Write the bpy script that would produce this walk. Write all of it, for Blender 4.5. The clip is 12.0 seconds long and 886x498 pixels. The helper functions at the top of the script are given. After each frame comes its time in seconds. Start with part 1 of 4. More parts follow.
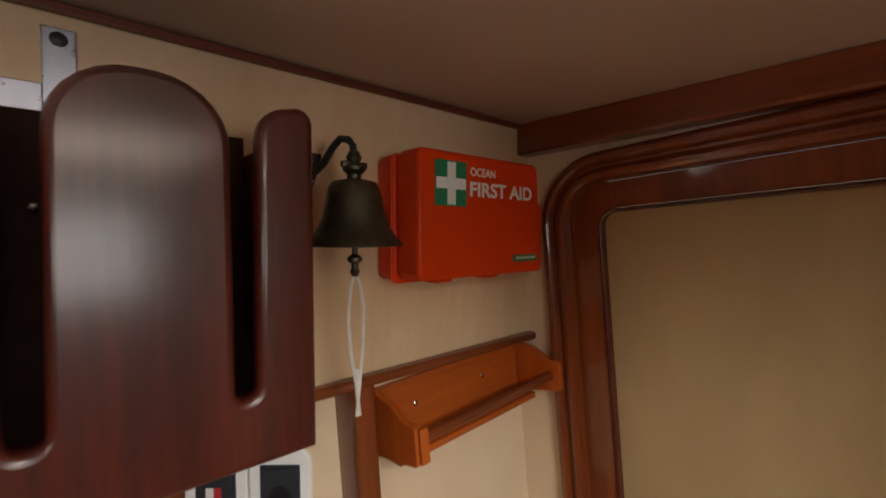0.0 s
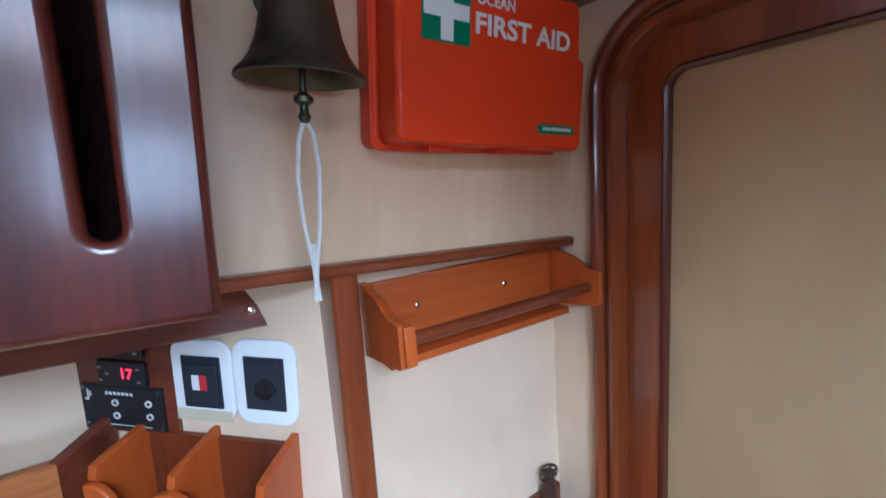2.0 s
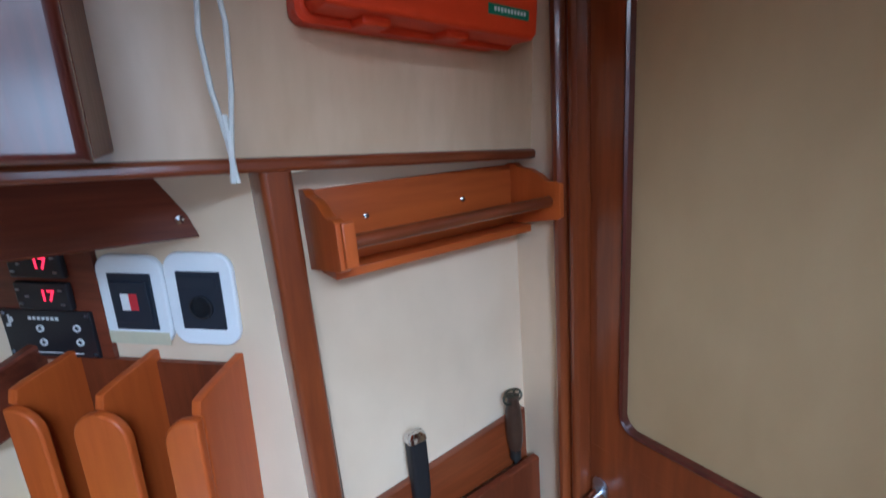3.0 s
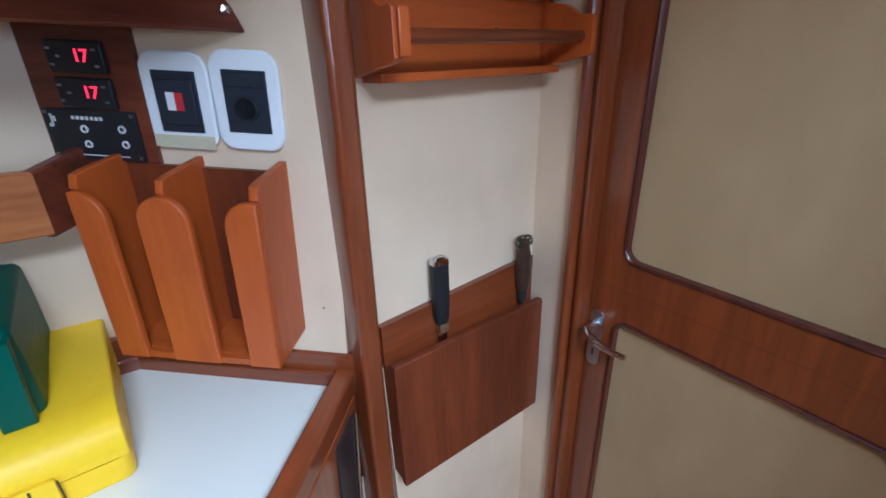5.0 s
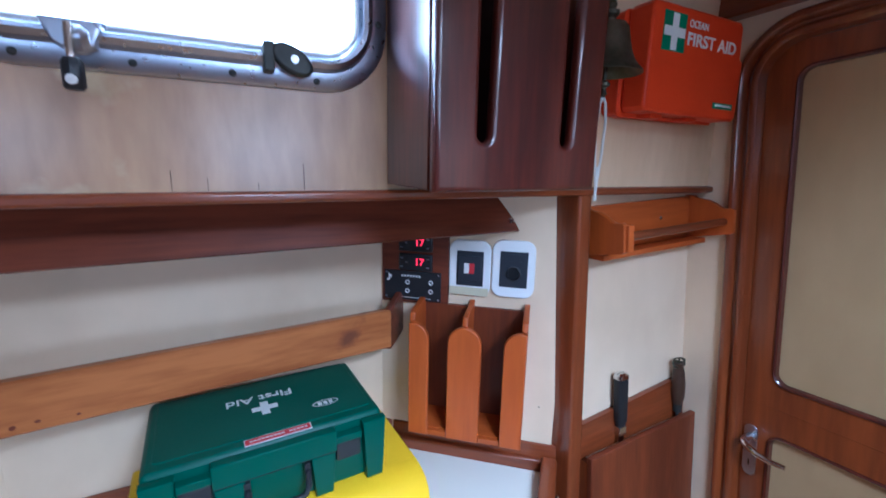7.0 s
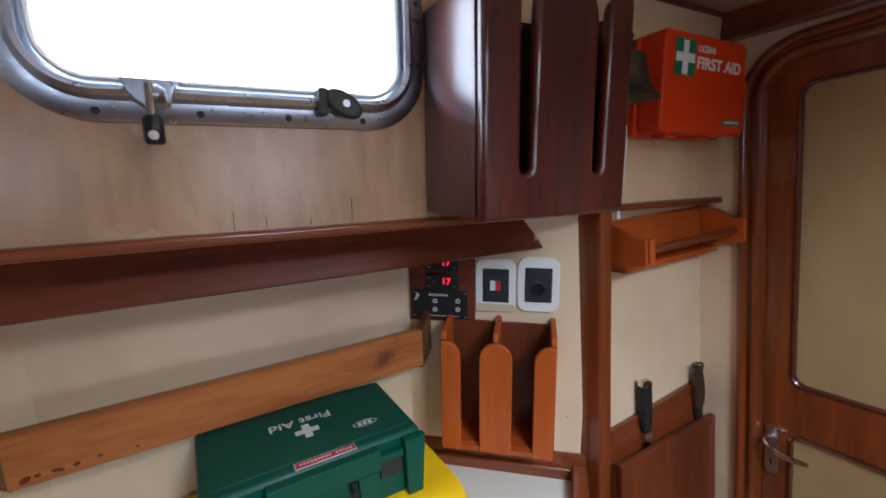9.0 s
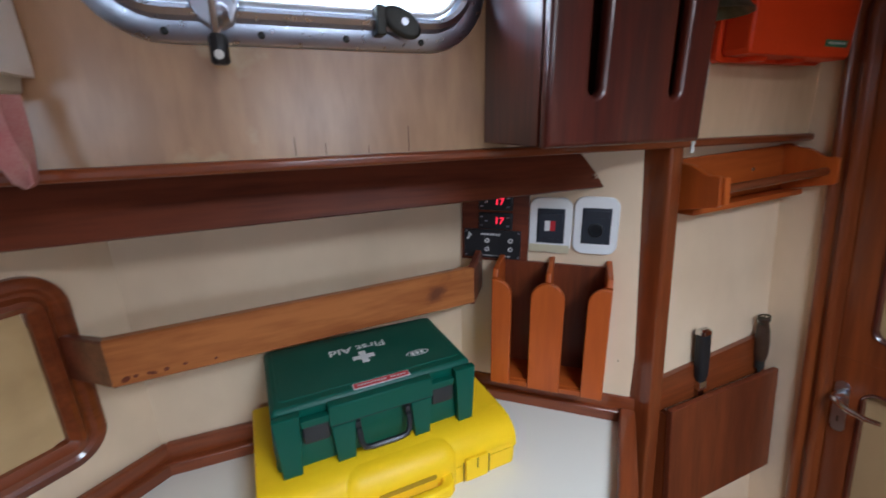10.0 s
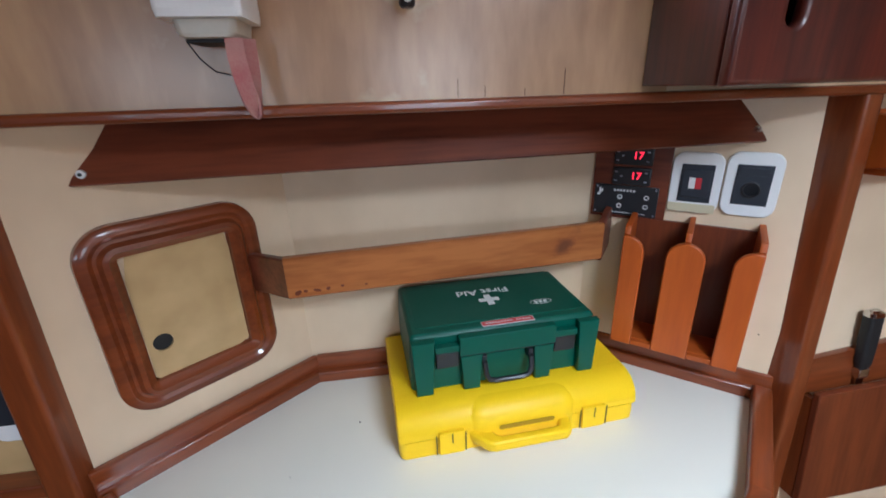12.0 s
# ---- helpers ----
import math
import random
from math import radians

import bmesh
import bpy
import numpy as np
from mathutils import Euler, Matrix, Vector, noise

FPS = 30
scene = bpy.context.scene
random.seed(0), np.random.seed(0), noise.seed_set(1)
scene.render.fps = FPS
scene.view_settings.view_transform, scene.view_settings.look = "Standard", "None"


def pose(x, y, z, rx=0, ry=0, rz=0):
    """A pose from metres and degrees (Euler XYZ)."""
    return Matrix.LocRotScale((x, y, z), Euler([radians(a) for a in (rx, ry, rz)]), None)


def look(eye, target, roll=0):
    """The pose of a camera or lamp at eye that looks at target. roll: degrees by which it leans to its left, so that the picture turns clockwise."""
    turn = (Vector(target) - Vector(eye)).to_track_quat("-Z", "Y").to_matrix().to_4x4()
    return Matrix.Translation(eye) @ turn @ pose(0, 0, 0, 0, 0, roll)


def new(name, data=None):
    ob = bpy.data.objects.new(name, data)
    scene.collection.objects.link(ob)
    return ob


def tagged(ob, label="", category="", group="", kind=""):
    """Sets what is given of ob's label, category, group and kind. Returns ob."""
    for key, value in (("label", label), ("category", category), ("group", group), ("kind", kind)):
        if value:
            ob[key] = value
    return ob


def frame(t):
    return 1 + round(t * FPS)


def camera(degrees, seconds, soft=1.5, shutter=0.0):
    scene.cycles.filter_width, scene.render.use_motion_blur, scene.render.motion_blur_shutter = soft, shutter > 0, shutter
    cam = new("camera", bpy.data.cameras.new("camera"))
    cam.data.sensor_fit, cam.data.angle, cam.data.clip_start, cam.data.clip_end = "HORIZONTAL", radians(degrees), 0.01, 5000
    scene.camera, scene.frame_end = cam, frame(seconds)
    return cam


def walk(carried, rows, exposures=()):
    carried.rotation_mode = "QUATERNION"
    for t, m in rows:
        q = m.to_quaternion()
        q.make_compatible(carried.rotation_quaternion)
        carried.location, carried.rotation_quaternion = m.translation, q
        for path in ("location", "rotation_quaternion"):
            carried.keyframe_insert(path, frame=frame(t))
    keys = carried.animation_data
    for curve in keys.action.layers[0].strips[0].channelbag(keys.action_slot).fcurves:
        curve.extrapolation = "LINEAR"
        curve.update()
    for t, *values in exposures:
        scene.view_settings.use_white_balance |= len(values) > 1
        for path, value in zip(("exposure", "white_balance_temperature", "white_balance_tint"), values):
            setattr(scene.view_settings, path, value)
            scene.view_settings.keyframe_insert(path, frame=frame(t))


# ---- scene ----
cam = camera(93.1, 12.0, soft=1.6, shutter=0.3)
PATH = [
    (0, (0.061, 0.052, 1.603), (1.387, 1.546, 1.507), 0.1),
    (0.5, (0.146, 0.072, 1.63), (1.391, 1.638, 1.618), 1.0),
    (1, (0.17, 0.07, 1.608), (1.348, 1.685, 1.529), 1.6),
    (1.5, (0.183, 0.076, 1.548), (1.275, 1.734, 1.301), 0.7),
    (2, (0.202, 0.087, 1.512), (1.249, 1.745, 1.123), 0.3),
    (2.5, (0.227, 0.085, 1.461), (1.305, 1.7, 0.985), 0.6),
    (3, (0.247, 0.079, 1.425), (1.343, 1.664, 0.891), -0.2),
    (3.5, (0.246, 0.071, 1.327), (1.17, 1.628, 0.475), 0.9),
    (5.5, (0.02, 0.032, 1.297), (1.143, 1.456, 0.455), 3.0),
    (6, (-0.144, 0.01, 1.351), (0.871, 1.566, 0.612), 1.5),
    (6.5, (-0.215, -0.022, 1.393), (0.748, 1.602, 0.731), 2.1),
    (7, (-0.241, -0.036, 1.445), (0.654, 1.704, 1.031), 1.3),
    (7.2, (-0.252, -0.03, 1.478), (0.611, 1.723, 1.052), 1.1),
    (8.8, (-0.323, -0.024, 1.494), (0.563, 1.736, 1.151), 0.5),
    (9, (-0.314, -0.029, 1.473), (0.607, 1.707, 1.103), -0.9),
    (9.5, (-0.298, -0.032, 1.459), (0.673, 1.652, 0.985), -0.8),
    (10, (-0.326, -0.024, 1.443), (0.366, 1.758, 0.855), -1.2),
    (10.5, (-0.355, -0.024, 1.424), (0.161, 1.757, 0.676), 0.5),
    (11, (-0.383, -0.018, 1.403), (-0.002, 1.74, 0.529), 0.2),
    (11.5, (-0.391, -0.029, 1.401), (-0.085, 1.754, 0.548), -1.9),
    (12, (-0.407, -0.044, 1.418), (-0.162, 1.804, 0.693), -1.8),
]
walk(cam, [(t, look(eye, target, roll)) for t, eye, target, roll in PATH], ((0, -0.50, 7000, 10), (0.5, 0.04, 6100, 10), (1.0, 0.14, 5000, 8), (1.5, 0.30, 4700, 6), (2.0, 0.32, 4550, 5), (2.5, 0.12, 4500, 5), (3.5, -0.18, 4550, 5), (5.5, -0.12, 4650, 7), (6.5, -0.05, 4480, 8), (7.1, 0.0, 4400, 9), (8.8, -0.52, 5500, 10), (9.5, -0.60, 5750, 10), (10.0, -0.52, 5450, 10), (10.5, -0.40, 5850, 9), (11.5, -0.26, 5500, 8), (12, -0.20, 5350, 8)))

# world and lights
world = bpy.data.worlds.new("sky")
scene.world = world
world.use_nodes = True
wn, wl = world.node_tree.nodes, world.node_tree.links
skyn = wn.new("ShaderNodeTexSky")
skyn.sky_type, skyn.sun_disc = "NISHITA", False
skyn.sun_elevation, skyn.sun_rotation = radians(48), radians(20)
wl.new(skyn.outputs[0], wn["Background"].inputs[0])
wn["Background"].inputs[1].default_value = 0.15
sun = new("sun", bpy.data.lights.new("sun", "SUN"))
sun.data.energy, sun.data.angle, sun.data.color = 1.0, radians(15), (1.0, 0.96, 0.9)
sun.matrix_world = look((0, 0, 0), (-0.24, -0.63, -0.74))


def area(name, eye, target, w, h, power, color):
    lamp = new(name, bpy.data.lights.new(name, "AREA"))
    lamp.data.shape, lamp.data.size, lamp.data.size_y = "RECTANGLE", w, h
    lamp.data.energy, lamp.data.color = power, color
    lamp.matrix_world = look(eye, target)
    return lamp


DAY = (0.93, 0.97, 1.0)
area("window_daylight", (-0.265, 0.640, 1.66), (-0.265, 0.0, 1.60), 0.50, 0.26, 4.2, DAY)
area("opposite_window_daylight", (0.0, -2.32, 1.45), (0.0, 0.0, 1.40), 0.76, 0.50, 9.0, DAY)
area("far_window_daylight", (-1.70, -2.32, 1.50), (-1.50, 0.0, 1.45), 1.14, 0.38, 8.0, DAY)
hatch_light = area("hatch_daylight", (0.06, -0.55, 1.905), (0.06, -0.53, 0.0), 0.49, 0.47, 42.0, DAY)
hatch_light.data.spread = radians(154)


# materials
def nodes_of(name):
    m = bpy.data.materials.new(name)
    m.use_nodes = True
    return m, m.node_tree.nodes, m.node_tree.links, m.node_tree.nodes["Principled BSDF"]


def surface(name, color, rough=0.5, metal=0.0, vary=0.12, scale=6.0, fine=60.0, bump=0.1, coat=0.0, stretch=(1, 1, 1), second=None, spec=0.5, rvary=0.1, coat_rough=0.08, stain=None, stain_at=0.62, span=(0.5, 1.0)):
    """Base colour with broad and fine variation, stretched grain and a little relief."""
    m, n, l, b = nodes_of(name)
    tc = n.new("ShaderNodeTexCoord")
    mp = n.new("ShaderNodeMapping")
    mp.inputs["Scale"].default_value = stretch
    l.new(tc.outputs["Object"], mp.inputs[0])
    big = n.new("ShaderNodeTexNoise")
    big.inputs["Scale"].default_value, big.inputs["Detail"].default_value = scale, 4
    small = n.new("ShaderNodeTexNoise")
    small.inputs["Scale"].default_value, small.inputs["Detail"].default_value = fine, 6
    l.new(mp.outputs[0], big.inputs[0])
    l.new(mp.outputs[0], small.inputs[0])
    mix = n.new("ShaderNodeMix")
    mix.data_type = "RGBA"
    c2 = second or tuple(c * (1 - vary) for c in color)
    mix.inputs[6].default_value, mix.inputs[7].default_value = (*color, 1), (*c2, 1)
    add = n.new("ShaderNodeMath")
    add.operation = "MULTIPLY_ADD"
    add.inputs[1].default_value, add.inputs[2].default_value = 0.5, 0.0
    addb = n.new("ShaderNodeMath")
    addb.operation = "ADD"
    l.new(small.outputs[0], add.inputs[0])
    l.new(add.outputs[0], addb.inputs[0])
    l.new(big.outputs[0], addb.inputs[1])
    ramp = n.new("ShaderNodeMapRange")
    ramp.inputs[1].default_value, ramp.inputs[2].default_value = span
    l.new(addb.outputs[0], ramp.inputs[0])
    l.new(ramp.outputs[0], mix.inputs[0])
    out = mix.outputs[2]
    if stain:
        sn = n.new("ShaderNodeTexNoise")
        sn.inputs["Scale"].default_value, sn.inputs["Detail"].default_value = 7.0, 5
        l.new(tc.outputs["Object"], sn.inputs[0])
        sr = n.new("ShaderNodeMapRange")
        sr.inputs[1].default_value, sr.inputs[2].default_value = stain_at, stain_at + 0.08
        l.new(sn.outputs[0], sr.inputs[0])
        sm = n.new("ShaderNodeMix")
        sm.data_type = "RGBA"
        sm.inputs[7].default_value = (*stain, 1)
        l.new(sr.outputs[0], sm.inputs[0])
        l.new(out, sm.inputs[6])
        out = sm.outputs[2]
    l.new(out, b.inputs["Base Color"])
    rr = n.new("ShaderNodeMapRange")
    rr.inputs[3].default_value, rr.inputs[4].default_value = rough - rvary / 2, rough + rvary / 2
    l.new(small.outputs[0], rr.inputs[0])
    l.new(rr.outputs[0], b.inputs["Roughness"])
    b.inputs["Metallic"].default_value = metal
    b.inputs["Coat Weight"].default_value, b.inputs["Coat Roughness"].default_value = coat, coat_rough
    b.inputs["Specular IOR Level"].default_value = spec
    if bump:
        bp = n.new("ShaderNodeBump")
        bp.inputs["Strength"].default_value, bp.inputs["Distance"].default_value = bump, 0.001
        l.new(addb.outputs[0], bp.inputs["Height"])
        l.new(bp.outputs[0], b.inputs["Normal"])
        l.new(bp.outputs[0], b.inputs["Coat Normal"])
    return m


def wood(name, light, dark, along="x", rough=0.35, coat=0.4, coat_rough=0.12, stain=None, stain_at=0.62):
    k = {"x": (1.2, 14, 14), "y": (14, 1.2, 14), "z": (14, 14, 1.2)}[along]
    return surface(name, light, rough, 0, 0.3, 1.6, 9.0, 0.18, coat, k, dark, spec=0.35, coat_rough=coat_rough, stain=stain, stain_at=stain_at, span=(0.6, 0.9))


CREAM = surface("cream_laminate", (0.80, 0.625, 0.425), 0.40, 0, 0.10, 2.2, 11, 0.02, 0.10, (1, 1, 0.6), coat_rough=0.3, second=(0.64, 0.48, 0.31), span=(0.60, 1.02))
# lit copy of the varnished panelling: extra brightness beside the door is in the colour
FORE_LIT_GLOSS = surface("varnished_panel_lit", (0.76, 0.56, 0.35), 0.40, 0, 0.12, 1.6, 16, 0.05, 0.3, (3, 3, 0.8), second=(0.64, 0.44, 0.25), coat_rough=0.28, span=(0.55, 0.95))
CREAM_GLOSS = surface("varnished_ash_panel", (0.58, 0.36, 0.18), 0.36, 0, 0.12, 1.8, 14, 0.22, 0.70, (3.5, 3.5, 0.9), second=(0.40, 0.225, 0.11), coat_rough=0.22, span=(0.60, 0.92), stain=(0.66, 0.52, 0.30), stain_at=0.60)
DOOR_PANEL = surface("aged_door_panel", (0.50, 0.35, 0.175), 0.40, 0, 0.2, 2.5, 14, 0.02, 0.2, (1, 1, 0.4), second=(0.39, 0.26, 0.12), coat_rough=0.3, span=(0.55, 0.95))
CREAM_YEL = surface("yellowed_laminate", (0.62, 0.43, 0.20), 0.38, 0, 0.12, 3.5, 14, 0.05, 0.1, second=(0.44, 0.29, 0.12), coat_rough=0.3, span=(0.6, 0.95))
HEADLINER = surface("grey_vinyl_ceiling", (0.58, 0.47, 0.40), 0.55, 0, 0.08, 3, 200, 0.12)
MAH_X = wood("varnished_mahogany_x", (0.23, 0.052, 0.012), (0.14, 0.030, 0.008), "x", 0.36, 0.7, 0.10)
MAH_Z = wood("varnished_mahogany_z", (0.25, 0.058, 0.012), (0.165, 0.036, 0.009), "z", 0.36, 0.7, 0.10)
MAH_Y = wood("varnished_mahogany_y", (0.24, 0.052, 0.012), (0.15, 0.032, 0.008), "y", 0.36, 0.7, 0.10)
MAH_DARK = wood("dark_red_mahogany", (0.100, 0.015, 0.007), (0.050, 0.008, 0.005), "z", 0.40, 1.0, 0.17)
MAH_DARK_X = wood("dark_mahogany_board", (0.20, 0.048, 0.020), (0.10, 0.023, 0.010), "x", 0.42, 0.5, 0.22)
TEAK = wood("orange_teak", (0.50, 0.103, 0.012), (0.41, 0.080, 0.010), "z", 0.42, 0.15, 0.2)
TEAK_X = wood("orange_teak_x", (0.48, 0.100, 0.012), (0.36, 0.070, 0.009), "x", 0.42, 0.15, 0.2)
OAK = wood("worn_light_mahogany", (0.46, 0.165, 0.045), (0.30, 0.092, 0.022), "x", 0.38, 0.35, 0.18, stain=(0.16, 0.05, 0.022), stain_at=0.66)
BOARD = wood("reddish_board", (0.185, 0.041, 0.011), (0.11, 0.024, 0.008), "z", 0.42, 0.15, 0.3)
FORMICA = surface("white_formica", (0.77, 0.755, 0.655), 0.30, 0, 0.010, 2, 9, 0.0, 0.1, rvary=0.015)
GREEN = surface("green_plastic", (0.003, 0.088, 0.055), 0.45, 0, 0.12, 8, 260, 0.08, spec=0.35)
YELLOW = surface("yellow_plastic", (0.95, 0.61, 0.0), 0.45, 0, 0.06, 5, 220, 0.06, spec=0.3, stain=(0.55, 0.36, 0.02), stain_at=0.74)
RED = surface("orange_red_plastic", (0.66, 0.046, 0.003), 0.42, 0, 0.08, 5, 180, 0.04, spec=0.22)
BLACK = surface("black_plastic", (0.018, 0.019, 0.022), 0.38, 0, 0.1, 10, 300, 0.08)
NAVY = surface("dark_rocker_plastic", (0.020, 0.025, 0.036), 0.48, 0, 0.1, 10, 300, 0.05)
WHITE = surface("white_plastic", (0.88, 0.89, 0.88), 0.30, 0, 0.04, 8, 200, 0.02)
IVORY = surface("aged_white_plastic", (0.62, 0.60, 0.52), 0.42, 0, 0.12, 8, 150, 0.05)
TAPE = surface("yellowed_tape", (0.66, 0.60, 0.40), 0.5, 0, 0.1, 20, 150, 0.1)
ALU = surface("worn_aluminium", (0.55, 0.60, 0.71), 0.30, 1.0, 0.15, 6, 90, 0.12, rvary=0.2)
CHROME = surface("chrome", (0.70, 0.70, 0.70), 0.14, 1.0, 0.05, 10, 100, 0.0)
BRASS = surface("tarnished_bronze", (0.15, 0.125, 0.085), 0.42, 0.85, 0.4, 14, 90, 0.3, second=(0.055, 0.065, 0.045), rvary=0.25)
IRON = surface("patinated_iron", (0.07, 0.075, 0.07), 0.5, 0.7, 0.3, 20, 120, 0.4)
ROPE = surface("white_cord", (0.72, 0.70, 0.64), 0.8, 0, 0.15, 60, 400, 0.5)
PINK = surface("faded_pink_webbing", (0.42, 0.13, 0.13), 0.85, 0, 0.3, 30, 500, 0.5, second=(0.52, 0.30, 0.26))
PGREEN = surface("printed_green", (0.01, 0.19, 0.085), 0.4, 0, 0.05, 10, 100, 0)
PWHITE = surface("printed_white", (0.80, 0.80, 0.78), 0.45, 0, 0.05, 10, 100, 0)
PRED = surface("red_print", (0.55, 0.03, 0.04), 0.4, 0, 0.1, 30, 200, 0)
DARKWOOD = surface("walnut_handle", (0.07, 0.035, 0.02), 0.4, 0, 0.4, 14, 90, 0.2, 0.2)
RUBBER = surface("black_rubber", (0.012, 0.012, 0.013), 0.6, 0, 0.2, 14, 90, 0.1)
SOLE = wood("teak_floor", (0.30, 0.16, 0.07), (0.20, 0.10, 0.04), "x", 0.45, 0.2)
LED, _n, _l, _b = nodes_of("red_led")
_b.inputs["Base Color"].default_value = (0.3, 0.0, 0.01, 1)
_b.inputs["Emission Color"].default_value, _b.inputs["Emission Strength"].default_value = (1.0, 0.02, 0.05, 1), 2.2
GLASS, _n, _l, _b = nodes_of("window_glass")
_b.inputs["Transmission Weight"].default_value, _b.inputs["Roughness"].default_value, _b.inputs["IOR"].default_value = 1.0, 0.02, 1.3
_b.inputs["Base Color"].default_value = (0.97, 0.99, 1, 1)


# mesh helpers
def bm_box(x0, x1, y0, y1, z0, z1, bev=0.0, seg=2):
    bm = bmesh.new()
    bmesh.ops.create_cube(bm, size=1)
    for v in bm.verts:
        v.co = Vector(((x0 + x1) / 2 + v.co.x * (x1 - x0), (y0 + y1) / 2 + v.co.y * (y1 - y0), (z0 + z1) / 2 + v.co.z * (z1 - z0)))
    if bev:
        bmesh.ops.bevel(bm, geom=bm.edges[:], offset=bev, segments=seg, affect="EDGES", profile=0.5)
    return bm


def join(*bms):
    out = bms[0]
    for b in bms[1:]:
        me = bpy.data.meshes.new("tmp")
        b.to_mesh(me)
        b.free()
        out.from_mesh(me)
        bpy.data.meshes.remove(me)
    return out


def prism(pts, a, b, axis="y", bev=0.0, seg=2):
    """Outline pts extruded from a to b along an axis: 'y' outlines are (x, z), 'z' are (x, y), 'x' are (y, z)."""
    put = {"y": lambda p, h: (p[0], h, p[1]), "z": lambda p, h: (p[0], p[1], h), "x": lambda p, h: (h, p[0], p[1])}[axis]
    bm = bmesh.new()
    lo = [bm.verts.new(put(p, a)) for p in pts]
    hi = [bm.verts.new(put(p, b)) for p in pts]
    caps = [bm.faces.new(lo), bm.faces.new(hi)]
    n = len(pts)
    for i in range(n):
        bm.faces.new((lo[i], lo[(i + 1) % n], hi[(i + 1) % n], hi[i]))
    bmesh.ops.recalc_face_normals(bm, faces=bm.faces[:])
    if bev:
        es = [e for f in caps for e in f.edges]
        bmesh.ops.bevel(bm, geom=es, offset=bev, segments=seg, affect="EDGES", profile=0.5)
    return bm


def rrect(x0, x1, z0, z1, r, n=6):
    r = max(r, 0.0005)
    out = []
    for cx, cz, a0 in ((x1 - r, z1 - r, 0), (x0 + r, z1 - r, 90), (x0 + r, z0 + r, 180), (x1 - r, z0 + r, 270)):
        for i in range(n + 1):
            a = radians(a0 + 90 * i / n)
            out.append((cx + r * math.cos(a), cz + r * math.sin(a)))
    return out


def loft(rings, closed=False, cap=False):
    """Rings of equally many points, joined one to the next; closed joins the last to the first."""
    bm = bmesh.new()
    vs = [[bm.verts.new(p) for p in ring] for ring in rings]
    n = len(vs[0])
    for k in range(len(vs) if closed else len(vs) - 1):
        a, b = vs[k], vs[(k + 1) % len(vs)]
        for i in range(n):
            bm.faces.new((a[i], a[(i + 1) % n], b[(i + 1) % n], b[i]))
    if cap:
        bm.faces.new(vs[0])
        bm.faces.new(vs[-1])
    bmesh.ops.recalc_face_normals(bm, faces=bm.faces[:])
    return bm


def moulded_frame(x0, x1, z0, z1, r, profile, n=8):
    """A frame round a rounded opening. profile: (inset from the outer edge, y), as a closed section."""
    return loft([[(x, y, z) for x, z in rrect(x0 + d, x1 - d, z0 + d, z1 - d, r - d, n)] for d, y in profile], closed=True)


def lathe(profile, c=(0, 0, 0), n=28, axis="z"):
    """profile: (radius, height)."""
    put = {"z": lambda r, a, h: (c[0] + r * math.cos(a), c[1] + r * math.sin(a), c[2] + h),
           "y": lambda r, a, h: (c[0] + r * math.cos(a), c[1] + h, c[2] + r * math.sin(a)),
           "x": lambda r, a, h: (c[0] + h, c[1] + r * math.cos(a), c[2] + r * math.sin(a))}[axis]
    return loft([[put(max(r, 0.0002), 2 * math.pi * i / n, h) for i in range(n)] for r, h in profile], cap=True)


def tube(path, r, n=8, flat=1.0):
    """A round or flattened bar along a path of points."""
    pts = [Vector(p) for p in path]
    rings = []
    side = None
    for i, p in enumerate(pts):
        t = (pts[min(i + 1, len(pts) - 1)] - pts[max(i - 1, 0)]).normalized()
        if side is None:
            side = t.cross(Vector((0, 1, 0)) if abs(t.y) < 0.9 else Vector((1, 0, 0))).normalized()
        side = (side - t * side.dot(t)).normalized()
        up = t.cross(side)
        rr = r[i] if isinstance(r, (list, tuple)) else r
        rings.append([p + side * rr * math.cos(a) + up * rr * flat * math.sin(a) for a in (2 * math.pi * k / n for k in range(n))])
    return loft(rings, cap=True)


ORIGIN = {}


def thing(name, label, category, frame_m=None, base=(0, 0, 0), group="", kind=""):
    """An Empty at the thing's base; its parts are given in the frame's coordinates."""
    ob = new(name)
    ob.empty_display_size = 0.05
    ob.matrix_world = (frame_m or Matrix()) @ Matrix.Translation(base)
    ORIGIN[ob] = Vector(base)
    return tagged(ob, label, category, group, kind)


def part(name, bm, material, parent, label="", smooth=True):
    base = ORIGIN[parent]
    bmesh.ops.translate(bm, verts=bm.verts[:], vec=-base)
    me = bpy.data.meshes.new(name)
    bm.to_mesh(me)
    bm.free()
    me.materials.append(material)
    ob = new(name, me)
    ob.parent = parent
    ORIGIN[ob] = base
    if smooth:
        crisp(me)
    return tagged(ob, label)


def crisp(me):
    """Smooth shading, with the large level faces kept dead flat between their rounded edges."""
    if all(max(abs(c) for c in p.normal) > 0.999 for p in me.polygons):
        return
    me.shade_smooth()
    me.set_sharp_from_angle(angle=radians(38))
    areas = sorted(p.area for p in me.polygons)
    for p in me.polygons:
        if len(p.vertices) > 6 or (p.area > 6 * areas[len(areas) // 2] and max(abs(c) for c in p.normal) > 0.999):
            p.use_smooth = False


